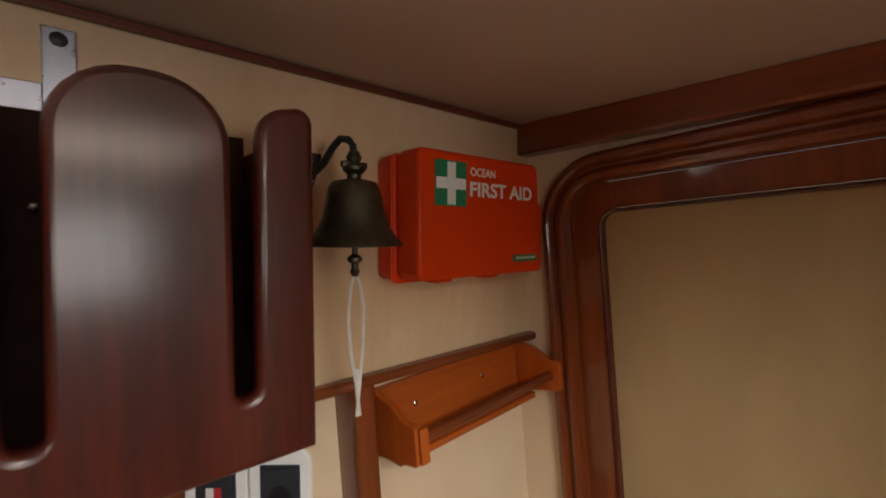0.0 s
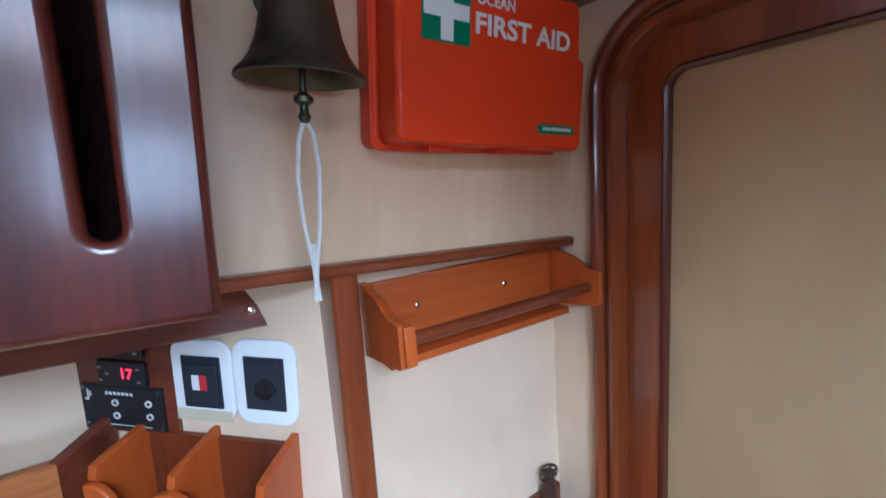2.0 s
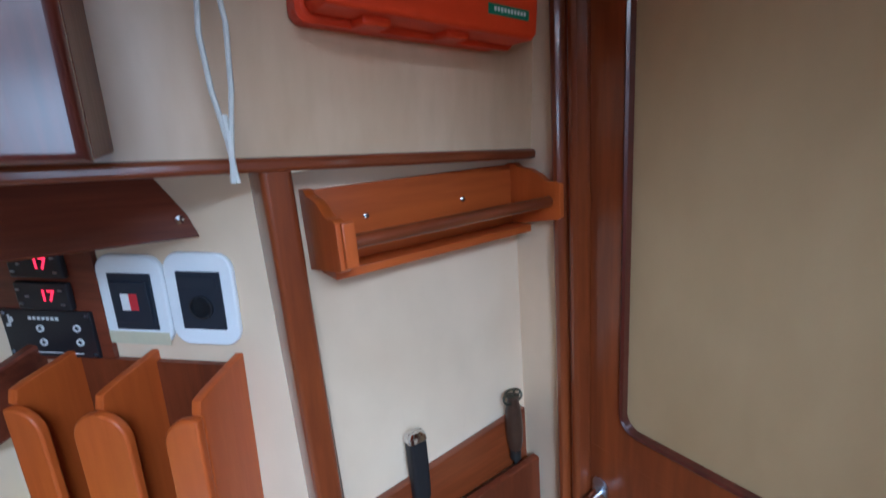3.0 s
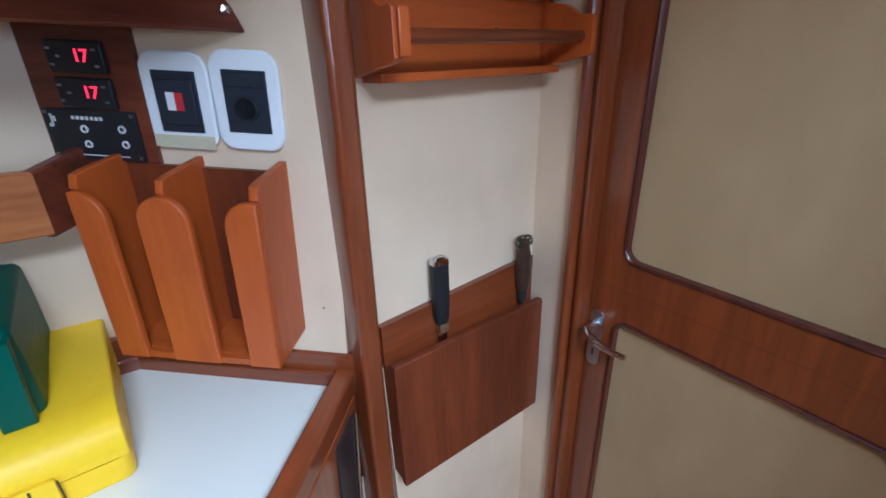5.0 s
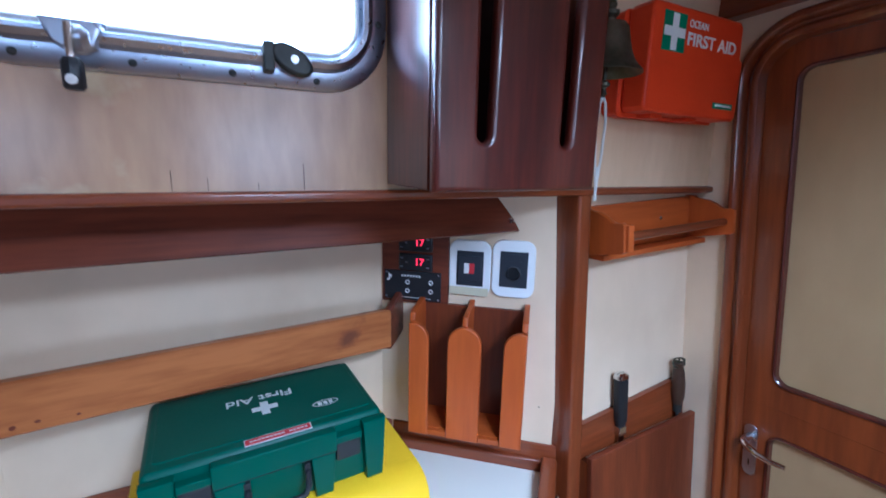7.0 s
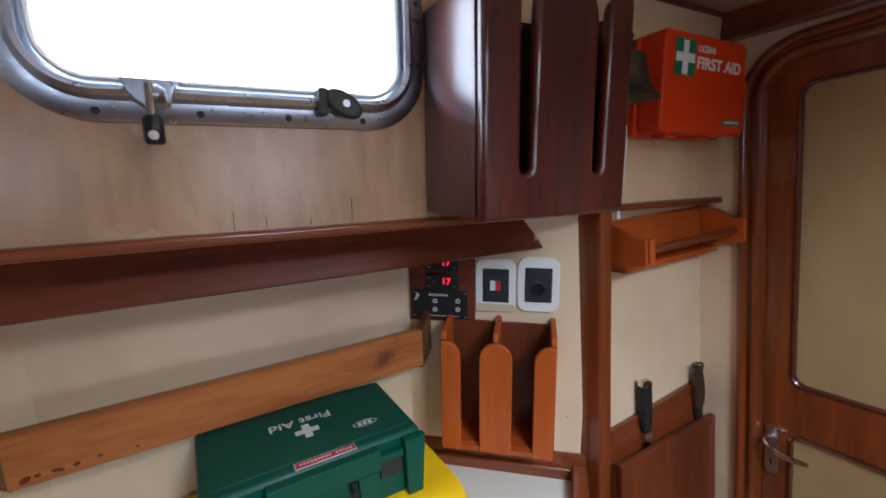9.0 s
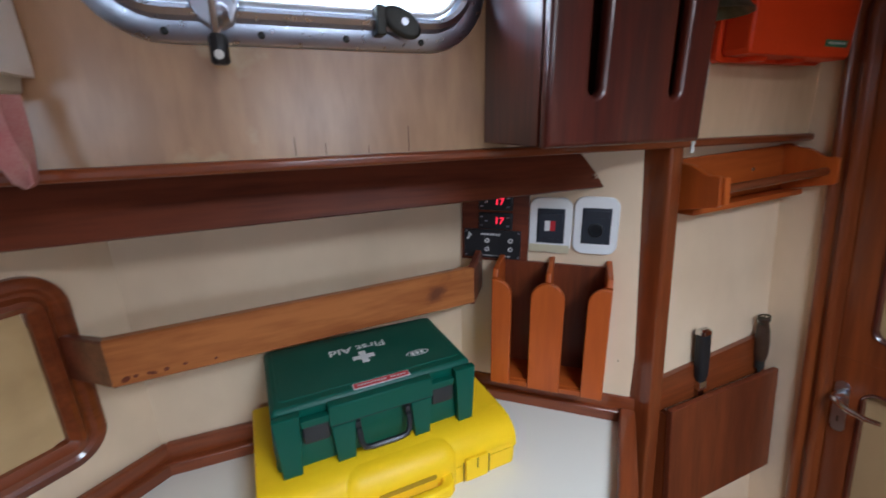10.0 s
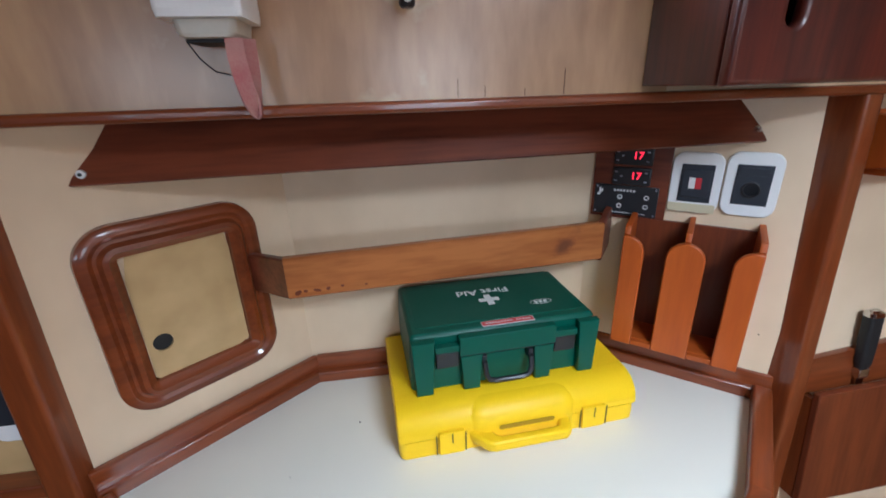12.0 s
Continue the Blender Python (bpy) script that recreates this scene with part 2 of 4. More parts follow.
def solid(name, bm, material, label, category, frame_m=None, base=(0, 0, 0), kind="", group=""):
    """A thing that is one mesh."""
    bmesh.ops.translate(bm, verts=bm.verts[:], vec=-Vector(base))
    me = bpy.data.meshes.new(name)
    bm.to_mesh(me)
    bm.free()
    me.materials.append(material)
    crisp(me)
    ob = new(name, me)
    ob.matrix_world = (frame_m or Matrix()) @ Matrix.Translation(base)
    ORIGIN[ob] = Vector(base)
    return tagged(ob, label, category, group, kind)


def lettering(name, text, size, parent, material, m, depth=0.0006, bold=0.0, width=None):
    """Raised letters of the built-in font; m sets them in the frame's coordinates."""
    cu = bpy.data.curves.new(name, "FONT")
    cu.body, cu.size, cu.extrude, cu.offset, cu.align_x, cu.align_y = text, size, depth, bold, "CENTER", "CENTER"
    tmp = bpy.data.objects.new("tmp", cu)
    scene.collection.objects.link(tmp)
    bpy.context.view_layer.update()
    me = bpy.data.meshes.new_from_object(tmp)
    bpy.data.objects.remove(tmp)
    bpy.data.curves.remove(cu)
    if width:
        xs = [v.co.x for v in me.vertices]
        me.transform(Matrix.Diagonal((width / (max(xs) - min(xs)), 1, 1, 1)))
    me.transform(Matrix.Translation(-ORIGIN[parent]) @ m)
    me.materials.clear()
    me.materials.append(material)
    ob = new(name, me)
    ob.parent = parent
    ORIGIN[ob] = ORIGIN[parent]
    return ob


def screw(parent, x, y, z, r=0.004, material=None, face="y", name="screw"):
    """A dished screw head, its slot cut across, facing the room."""
    head = lathe([(r, 0), (r, -0.0006), (r * 0.75, -0.0016), (0.0002, -0.002)], (x, y, z), 12, "y")
    slot = bm_box(x - r * 0.8, x + r * 0.8, y - 0.0022, y - 0.0014, z - r * 0.12, z + r * 0.12)
    s = part(name, head, material or CHROME, parent)
    part("slot", slot, BLACK, s)
    return s


# planes of the alcove: local x along the wall, local y into the wall
WALL_C = pose(0.057, 0.845, 0, 0, 0, -40.2)
WALL_B = pose(-0.615, 0.845, 0, 0, 0, 39.2)
# the door bulkhead and what hangs beside it lean a little
LEAN_M = Matrix.Translation((0.745, 0.56, 1.39)) @ Matrix(((1, 0, -0.05, 0), (0, 1, 0.07, 0), (0.05, -0.07, 1, 0), (0, 0, 0, 1))).to_quaternion().to_matrix().to_4x4() @ Matrix.Translation((-0.745, -0.56, -1.39))

CEIL, COUNTER, FLOOR = 1.800, 0.765, -0.10

# ---- structure ----
S = "structure"
solid("floor", bm_box(-3.0, 1.0, -2.4, 1.0, FLOOR - 0.04, FLOOR), SOLE, "varnished teak cabin sole", "floor", kind=S)
holes = join(bm_box(-3.0, -0.20, -2.4, 0.80, CEIL, CEIL + 0.04), bm_box(0.32, 1.0, -2.4, 0.80, CEIL, CEIL + 0.04), bm_box(-0.20, 0.32, -2.4, -0.80, CEIL, CEIL + 0.04), bm_box(-0.20, 0.32, -0.30, 0.80, CEIL, CEIL + 0.04))
solid("ceiling", holes, HEADLINER, "grey-beige vinyl headliner over the cabin", "ceiling", kind=S)
# added upstand, out of view: cuts the hatch lamp's low rays
lamp_shield = join(bm_box(-0.24, -0.20, -0.84, -0.26, CEIL + 0.0405, 1.93), bm_box(0.32, 0.36, -0.84, -0.26, CEIL + 0.0405, 1.93), bm_box(-0.1995, 0.3195, -0.84, -0.80, CEIL + 0.0405, 1.93), bm_box(-0.1995, 0.3195, -0.30, -0.26, CEIL + 0.0405, 1.93))
solid("hatch_lamp_shield", lamp_shield, HEADLINER, "unseen added upstand that cuts the hatch light off the upper walls", "hatch", kind=S)
# side wall above the ledge with the window's opening
wx0, wx1, wz0, wz1 = -0.470, -0.062, 1.565, 1.750
upper = join(bm_box(-3.0, wx0, 0.56, 0.60, 1.385, CEIL), bm_box(wx1, 0.01, 0.56, 0.60, 1.385, CEIL), bm_box(wx0, wx1, 0.56, 0.60, 1.385, wz0), bm_box(wx0, wx1, 0.56, 0.60, wz1, CEIL))
solid("wall_side_upper", upper, CREAM_GLOSS, "glossy cream varnished panelling above the ledge", "wall", kind=S)
solid("wall_side_fore", bm_box(0.0105, 0.79, 0.56, 0.60, 1.385, CEIL), FORE_LIT_GLOSS, "cream varnished panelling beside the door, lightened as if more brightly lit", "wall", kind=S)
solid("wall_alcove_back", bm_box(-0.66, 0.10, 0.845, 0.87, FLOOR, 1.40), CREAM, "cream laminate back of the counter alcove", "wall", kind=S)
solid("wall_alcove_fore", bm_box(-0.01, 0.400, 0, 0.025, FLOOR, 1.40), CREAM, "cream laminate slanting alcove wall", "wall", WALL_C, kind=S)
solid("wall_alcove_aft", bm_box(-0.44, 0.01, 0, 0.025, FLOOR, 1.40), CREAM, "cream laminate slanting alcove wall with a hatch", "wall", WALL_B, kind=S)
solid("wall_beside_door", bm_box(0.385, 0.80, 0.60, 0.625, FLOOR - 0.1, 1.40), CREAM, "cream laminate wall beside the door", "wall", LEAN_M, kind=S)
solid("wall_aft_lower", bm_box(-3.0, -0.945, 0.585, 0.61, FLOOR, 1.385), CREAM_YEL, "yellowed cream lower side wall", "wall", kind=S)
solid("soffit", bm_box(-3.0, 0.76, 0.566, 0.90, 1.388, 1.402), MAH_DARK_X, "dark wooden underside of the side deck over the alcove", "soffit", kind=S)
# bulkhead with the door's opening
bulk = join(bm_box(0.75, 0.79, 0.470, 0.75, FLOOR - 0.1, 1.86), bm_box(0.75, 0.79, -2.45, -0.070, FLOOR - 0.1, 1.86), bm_box(0.75, 0.79, -0.070, 0.470, 1.686, 1.86))
solid("wall_bulkhead", bulk, CREAM, "cream laminate bulkhead round the cabin door", "wall", LEAN_M, kind=S)
opp = join(bm_box(-3.0, 1.0, -2.34, -2.30, FLOOR, 1.19), bm_box(-3.0, 1.0, -2.34, -2.30, 1.71, CEIL), bm_box(0.39, 1.0, -2.34, -2.30, 1.19, 1.71), bm_box(-1.12, -0.39, -2.34, -2.30, 1.19, 1.71))
opp = join(opp, bm_box(-3.0, -2.28, -2.34, -2.30, 1.19, 1.71), bm_box(-2.28, -1.12, -2.34, -2.30, 1.19, 1.30))
solid("wall_opposite", opp, BOARD, "mahogany opposite cabin side with two window openings", "wall", kind=S)
# unseen and added: keeps daylight off the far side of the door
solid("wall_light_block", bm_box(0.42, 0.695, -0.26, -0.22, FLOOR, 1.735), BOARD, "unseen added partition that shades the door's far side", "wall", kind=S)
solid("wall_aft", bm_box(-3.04, -3.0, -2.4, 0.80, FLOOR, CEIL), BOARD, "mahogany aft bulkhead", "wall", kind=S)

# trims
solid("trim_ceiling", bm_box(-3.0, 0.735, 0.552, 0.5597, 1.790, 1.7995, 0.002), MAH_DARK_X, "thin dark wooden strip under the ceiling", "trim", kind=S)
beam_bm = loft([[(0.698, y, z), (0.702, y, z - 0.004), (0.749, y, z - 0.004), (0.749, y, 1.799), (0.698, y, 1.799)] for y, z in ((0.559, 1.746), (0.10, 1.758), (-0.60, 1.764), (-2.28, 1.766))], cap=True)
solid("ceiling_beam", beam_bm, MAH_Y, "mahogany beam along the ceiling over the door", "trim", kind=S)
solid("trim_ledge", bm_box(-2.95, 0.742, 0.540, 0.5597, 1.386, 1.401, 0.005, 3), MAH_X, "rounded varnished mahogany ledge under the panelling", "trim", kind=S)


def leaning_post(name, top, bottom, y0, y1, z1, z0, label):
    bm = bmesh.new()
    rings = []
    for z, (xa, xb), dy in ((z0, bottom, -0.03 if z0 < 1 else 0), (z1, top, 0)):
        rings.append([(x, y + dy, z) for x, y in rrect(xa, xb, y0, y1, 0.007, 4)])
    bm.free()
    return solid(name, loft(rings, cap=True), MAH_Z, label, "post", kind=S)


leaning_post("post_fore", (0.340, 0.374), (0.414, 0.452), 0.545, 0.625, 1.386, FLOOR, "varnished mahogany post at the alcove's fore corner")
leaning_post("post_aft", (-0.978, -0.928), (-1.02, -0.97), 0.545, 0.615, 1.386, FLOOR, "varnished mahogany post at the alcove's aft corner")

# counter: hexagonal white top with wooden fiddles
def inset_poly(z0, z1, pts, bev=0.0):
    return prism(pts, z0, z1, "z", bev)


top_pts = [(-0.60, 0.84), (0.06, 0.84), (0.375, 0.59), (0.128, 0.333), (-0.70, 0.333), (-0.93, 0.58)]
solid("counter_top", inset_poly(COUNTER - 0.02, COUNTER, top_pts), FORMICA, "off-white laminate galley counter top", "counter", kind=S)


def fiddle(name, a, b, w, zt, extra=0.0, hi=None):
    """A rail along the counter's edge from a to b, lying to the left of the way from a to b."""
    a, b = Vector((*a, 0)), Vector((*b, 0))
    L = (b - a).length
    ang = math.degrees(math.atan2(b.y - a.y, b.x - a.x))
    m = pose(a.x, a.y, 0, 0, 0, ang)
    bm = bm_box(-extra, L + extra, 0.0, w, COUNTER - 0.012, zt, 0.005, 3)
    if hi:
        bm = join(bm, bm_box(-extra, L + extra, w * 0.55, w + 0.002, zt - 0.006, hi, 0.004, 2))
    return solid(name, bm, MAH_X, "varnished mahogany fiddle rail at the counter's edge", "trim", m, kind=S)


fiddle("baseboard_back", (-0.600, 0.813), (0.078, 0.813), 0.030, 0.792, 0.004, 0.826)
fiddle("baseboard_fore", (0.071, 0.813), (0.362, 0.567), 0.020, 0.7925, 0.004, 0.8265)
fiddle("baseboard_aft", (-0.926, 0.548), (-0.595, 0.817), 0.026, 0.7925, 0.006, 0.8265)
fiddle("fiddle_fore", (0.345, 0.595), (0.140, 0.381), 0.034, 0.800, 0.0)
fiddle("fiddle_front", (0.0675, 0.3505), (-0.677, 0.3515), 0.034, 0.800, 0.0)
fiddle("fiddle_aft", (-0.718, 0.368), (-0.905, 0.545), 0.034, 0.800, 0.0)


def corner_piece(name, c, r, w, a0, a1):
    rings = []
    for i in range(9):
        a = radians(a0 + (a1 - a0) * i / 8)
        d = Vector((math.cos(a), math.sin(a), 0))
        sec = rrect(r, r + w, COUNTER - 0.012, 0.800, 0.005, 3)
        rings.append([(c[0] + d.x * s, c[1] + d.y * s, z) for s, z in sec])
    return solid(name, loft(rings, cap=True), MAH_X, "rounded mahogany corner of the counter fiddle", "trim", kind=S)


corner_piece("fiddle_corner_fore", (0.0675, 0.4505), 0.100, 0.034, -90, -43)
corner_piece("fiddle_corner_aft", (-0.677, 0.4116), 0.060, 0.034, -90, -137)

# cabinet below the counter
cab = thing("counter_cabinet", "mahogany cabinet under the white counter with a dark vent", "cabinet", base=(-0.2, 0.5, FLOOR))
part("body", prism([(-0.595, 0.835), (0.055, 0.835), (0.372, 0.585), (0.135, 0.352), (-0.695, 0.352), (-0.925, 0.575)], FLOOR, COUNTER - 0.022, "z"), MAH_Z, cab)
SIDE = pose(0.150, 0.392, 0, 0, 0, math.degrees(math.atan2(0.203, 0.195)))
side = thing("cabinet_side_panel", "mahogany side panel with a dark recess and bright metal strip", "cabinet panel", SIDE, (0.14, 0, FLOOR))
part("frame", bm_box(0.02, 0.270, -0.036, -0.022, 0.10, 0.755, 0.003), MAH_Z, side)
part("recess", bm_box(0.175, 0.245, -0.040, -0.036, 0.25, 0.735, 0.001), BLACK, side, "dark glossy recessed strip")
part("strip", bm_box(0.247, 0.256, -0.045, -0.036, 0.25, 0.735, 0.002), CHROME, side, "bright metal edge strip")

# ---- window ----
win = thing("window_1", "opening window with a worn aluminium frame and bright glass", "window", base=(-0.265, 0.56, 1.53), kind=S)
part("frame", moulded_frame(-0.503, -0.032, 1.529, 1.783, 0.085, [(0.0, 0.5595), (0.001, 0.553), (0.004, 0.551), (0.022, 0.549), (0.025, 0.536), (0.031, 0.532), (0.036, 0.536), (0.039, 0.555), (0.040, 0.598), (0.030, 0.598), (0.028, 0.5595)]), ALU, win)
part("gasket", moulded_frame(-0.4627, -0.0723, 1.5693, 1.7427, 0.045, [(0.0, 0.546), (0.003, 0.543), (0.006, 0.546), (0.006, 0.560), (0.0, 0.560)]), WHITE, win, "pale rubber seal along the glass")
pane = part("pane", prism(rrect(-0.4570, -0.0780, 1.5750, 1.7370, 0.040), 0.552, 0.558), GLASS, win, smooth=False)
pane.visible_shadow = False
for sx, sz in ((-0.419, 1.5405), (-0.322, 1.5405), (-0.225, 1.5405), (-0.128, 1.5405), (-0.483, 1.62), (-0.045, 1.62), (-0.483, 1.70), (-0.045, 1.70)):
    screw(win, sx, 0.5505, sz, 0.0042, IRON)
lug = part("latch_lug", join(prism([(-0.392, 1.573), (-0.340, 1.573), (-0.349, 1.548), (-0.360, 1.542), (-0.372, 1.542), (-0.383, 1.550)], 0.528, 0.546, "y", 0.003), lathe([(0.0002, 0), (0.011, 0), (0.012, 0.008), (0.008, 0.014), (0.0002, 0.014)], (-0.366, 0.530, 1.556), 18, "x")), ALU, win)
part("bolt", tube([(-0.366, 0.520, 1.566), (-0.366, 0.516, 1.548), (-0.366, 0.515, 1.532)], 0.0042), CHROME, lug)
part("knob", lathe([(0.0002, 0), (0.0070, 0), (0.0095, 0.003), (0.0095, 0.026), (0.0070, 0.030), (0.0002, 0.030)], (-0.366, 0.515, 1.504), 8), BLACK, lug, "dark latch knob")
part("knob_end", lathe([(0.0002, -0.001), (0.0048, 0), (0.0048, 0.006), (0.0002, 0.007)], (-0.366, 0.5045, 1.513), 12, "y"), PWHITE, lug, "pale worn knob end")
dog = part("folded_latch", join(prism([(-0.160 + 0.026 * math.cos(t) * 0.87 + 0.015 * math.sin(t) * 0.5, 1.558 - 0.026 * math.cos(t) * 0.5 + 0.015 * math.sin(t) * 0.87) for t in (2 * math.pi * i / 20 for i in range(20))], 0.521, 0.534, "y", 0.004, 3), bm_box(-0.192, -0.180, 0.522, 0.548, 1.543, 1.576, 0.002)), IRON, win, "dark folded window latch")
part("rivet", lathe([(0.0002, 0), (0.0045, 0), (0.0045, 0.002), (0.0002, 0.003)], (-0.158, 0.5185, 1.558), 14, "y"), ALU, dog)

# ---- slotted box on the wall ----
# near-black matt brown: box back and divider, cracks, speck and crumbs
MATT_DARK = surface("matt_dark_brown", (0.035, 0.012, 0.009), 0.75, 0, 0.3, 8, 60, 0.2, spec=0.2)


def arc(cx, cz, r, a0, a1, n=7):
    return [(cx + r * math.cos(radians(a0 + (a1 - a0) * i / n)), cz + r * math.sin(radians(a0 + (a1 - a0) * i / n))) for i in range(n + 1)]


box = thing("slotted_wall_box", "dark varnished mahogany wall box with a slotted front", "wall box", base=(0.1, 0.56, 1.408))
front = [(-0.030, 1.408), (0.221, 1.408), (0.221, 1.690)]
front += arc(0.208, 1.692, 0.013, 0, 90, 3) + arc(0.202, 1.675, 0.028, 95, 180) + [(0.1715, 1.480)] + arc(0.1632, 1.474, 0.0083, 0, -180)
front += [(0.155, 1.650)] + arc(0.107, 1.664, 0.048, 0, 90) + arc(0.097, 1.664, 0.048, 90, 180) + [(0.0455, 1.482)] + arc(0.0363, 1.476, 0.0092, 0, -180)
front += [(0.027, 1.650)] + arc(-0.013, 1.665, 0.040, 0, 85) + [(-0.027, 1.705), (-0.030, 1.700)]
part("front", prism(front, 0.400, 0.418, "y", 0.0065, 4), MAH_DARK, box)
part("side", bm_box(-0.030, -0.016, 0.4185, 0.559, 1.409, 1.695, 0.002), MAH_DARK, box)
# lighter, redder wood than the front and the other side
part("side", prism([(0.207, 0.4185), (0.221, 0.4185), (0.2245, 0.559), (0.210, 0.559)], 1.409, 1.685, "z", 0.002), BOARD, box, "orange-brown side board")
part("bottom", bm_box(-0.0155, 0.2065, 0.4185, 0.559, 1.409, 1.421), MAH_DARK, box)
part("back", bm_box(-0.0155, 0.2065, 0.547, 0.559, 1.4215, 1.702), MATT_DARK, box)
part("divider", bm_box(0.094, 0.104, 0.4185, 0.5465, 1.4215, 1.672), MATT_DARK, box)
screw(box, 0.038, 0.5465, 1.62, 0.004)
screw(box, 0.161, 0.5465, 1.50, 0.004)
bracket = thing("steel_bracket", "small bright steel bracket screwed above the box", "bracket", base=(0.06, 0.56, 1.71))
part("plate", join(bm_box(0.047, 0.070, 0.5565, 0.5595, 1.700, 1.778, 0.001), bm_box(0.018, 0.0468, 0.5568, 0.5595, 1.700, 1.728, 0.001)), ALU, bracket)
screw(bracket, 0.0585, 0.5565, 1.768, 0.0065, IRON)
screw(bracket, 0.0585, 0.5565, 1.722, 0.0055, CHROME)

# ---- bell ----
bell = thing("ship_bell", "tarnished bronze bell on a scrolled wall bracket with cord", "bell", base=(0.27, 0.56, 1.67))
BX, BY = 0.304, 0.478
part("bell_body", lathe([(r_ * 0.93, h_) for r_, h_ in [(0.0002, 1.618), (0.012, 1.659), (0.026, 1.656), (0.031, 1.650), (0.034, 1.636), (0.038, 1.618), (0.044, 1.604), (0.051, 1.594), (0.058, 1.588), (0.0595, 1.584), (0.057, 1.5835), (0.050, 1.590), (0.041, 1.602), (0.034, 1.620), (0.029, 1.645), (0.0002, 1.652)]], (BX, BY, 0), 40), BRASS, bell)
part("crown", join(lathe([(0.0002, 1.659), (0.010, 1.618), (0.008, 1.664), (0.013, 1.669), (0.013, 1.673), (0.006, 1.677), (0.009, 1.683), (0.006, 1.690), (0.0002, 1.692)], (BX, BY, 0), 16), bm_box(BX - 0.016, BX + 0.016, BY - 0.004, BY + 0.004, 1.671, 1.679, 0.002)), BRASS, bell)
part("wall_plate", prism([(0.274, 1.699), (0.302, 1.697), (0.300, 1.683), (0.291, 1.657), (0.285, 1.658), (0.278, 1.676)], 0.554, 0.5595, "y", 0.0015), IRON, bell)
part("arm", tube([(0.289, 0.556, 1.674), (0.290, 0.545, 1.675), (0.293, 0.530, 1.683), (0.297, 0.516, 1.699), (0.300, 0.502, 1.708), (0.303, 0.488, 1.705), (BX, 0.480, 1.697), (BX, BY, 1.684)], [0.006, 0.0055, 0.0045, 0.0042, 0.0042, 0.0042, 0.004, 0.004]), IRON, bell)
screw(bell, 0.281, 0.5538, 1.692, 0.0025, CHROME)
screw(bell, 0.289, 0.5538, 1.662, 0.0025, CHROME)
part("clapper", lathe([(0.0002, 1.600), (0.003, 1.600), (0.003, 1.574), (0.0085, 1.570), (0.0085, 1.566), (0.004, 1.563), (0.004, 1.557), (0.006, 1.554), (0.003, 1.548), (0.0002, 1.548)], (BX, BY, 0), 14), BRASS, bell)
loop = [(BX, BY, 1.552), (BX - 0.006, BY, 1.535), (BX - 0.009, BY, 1.50), (BX - 0.006, BY, 1.46), (BX + 0.001, BY + 0.001, 1.42), (BX + 0.005, BY, 1.384)]
part("cord", tube(loop, 0.0022, 6), ROPE, bell, "thin white looped cord")
part("cord", tube([(BX, BY, 1.552), (BX + 0.007, BY, 1.54), (BX + 0.011, BY, 1.51), (BX + 0.009, BY, 1.46), (BX + 0.004, BY - 0.001, 1.42), (BX + 0.001, BY, 1.384)], 0.0022, 6), ROPE, bell, "thin white looped cord")
part("whipping", tube([(BX + 0.001, BY, 1.440), (BX + 0.003, BY, 1.398)], 0.0026, 6), ROPE, bell)

# ---- red first aid box on the wall ----
fa = thing("first_aid_box", "orange-red plastic first aid box fixed to the wall", "first aid box", base=(0.52, 0.56, 1.53))
lid = part("lid", join(prism([(0.392, 1.543), (0.398, 1.535), (0.652, 1.532), (0.659, 1.539), (0.658, 1.640), (0.648, 1.646), (0.644, 1.700), (0.636, 1.708), (0.400, 1.708), (0.392, 1.700)], 0.472, 0.520, "y", 0.005, 3)), RED, fa)
part("body", prism(rrect(0.387, 0.662, 1.531, 1.705, 0.012, 4), 0.5205, 0.5595, "y", 0.003), RED, fa)
part("seam_rim", prism(rrect(0.3835, 0.6655, 1.5275, 1.7055, 0.012, 4), 0.521, 0.5255, "y", 0.001), RED, fa)
for tx in (0.455, 0.555):
    part("catch", bm_box(tx - 0.016, tx + 0.016, 0.492, 0.522, 1.5265, 1.5365, 0.003), RED, fa)
part("emblem", bm_box(0.419, 0.477, 0.4712, 0.4719, 1.634, 1.695), PGREEN, lid, "printed green square")
part("emblem_cross", join(bm_box(0.4405, 0.4555, 0.4704, 0.4711, 1.636, 1.693), bm_box(0.421, 0.475, 0.4705, 0.4711, 1.657, 1.672)), PWHITE, lid, "printed white cross")
UPRIGHT = lambda x, y, z: pose(x, y, z, 90, 0, 0)
lettering("lettering", "OCEAN", 0.0165, lid, PWHITE, UPRIGHT(0.511, 0.4712, 1.683), 0.0003, 0.0003, 0.052)
lettering("lettering", "FIRST AID", 0.0285, lid, PWHITE, UPRIGHT(0.5545, 0.4712, 1.658), 0.0003, 0.0007, 0.142)
part("maker_label", bm_box(0.580, 0.642, 0.4712, 0.4719, 1.551, 1.562), PGREEN, lid, "small green maker's label")
part("label_bars", join(*[bm_box(0.588 + 0.005 * i, 0.591 + 0.005 * i, 0.4706, 0.4711, 1.555, 1.559) for i in range(10)]), PWHITE, lid)

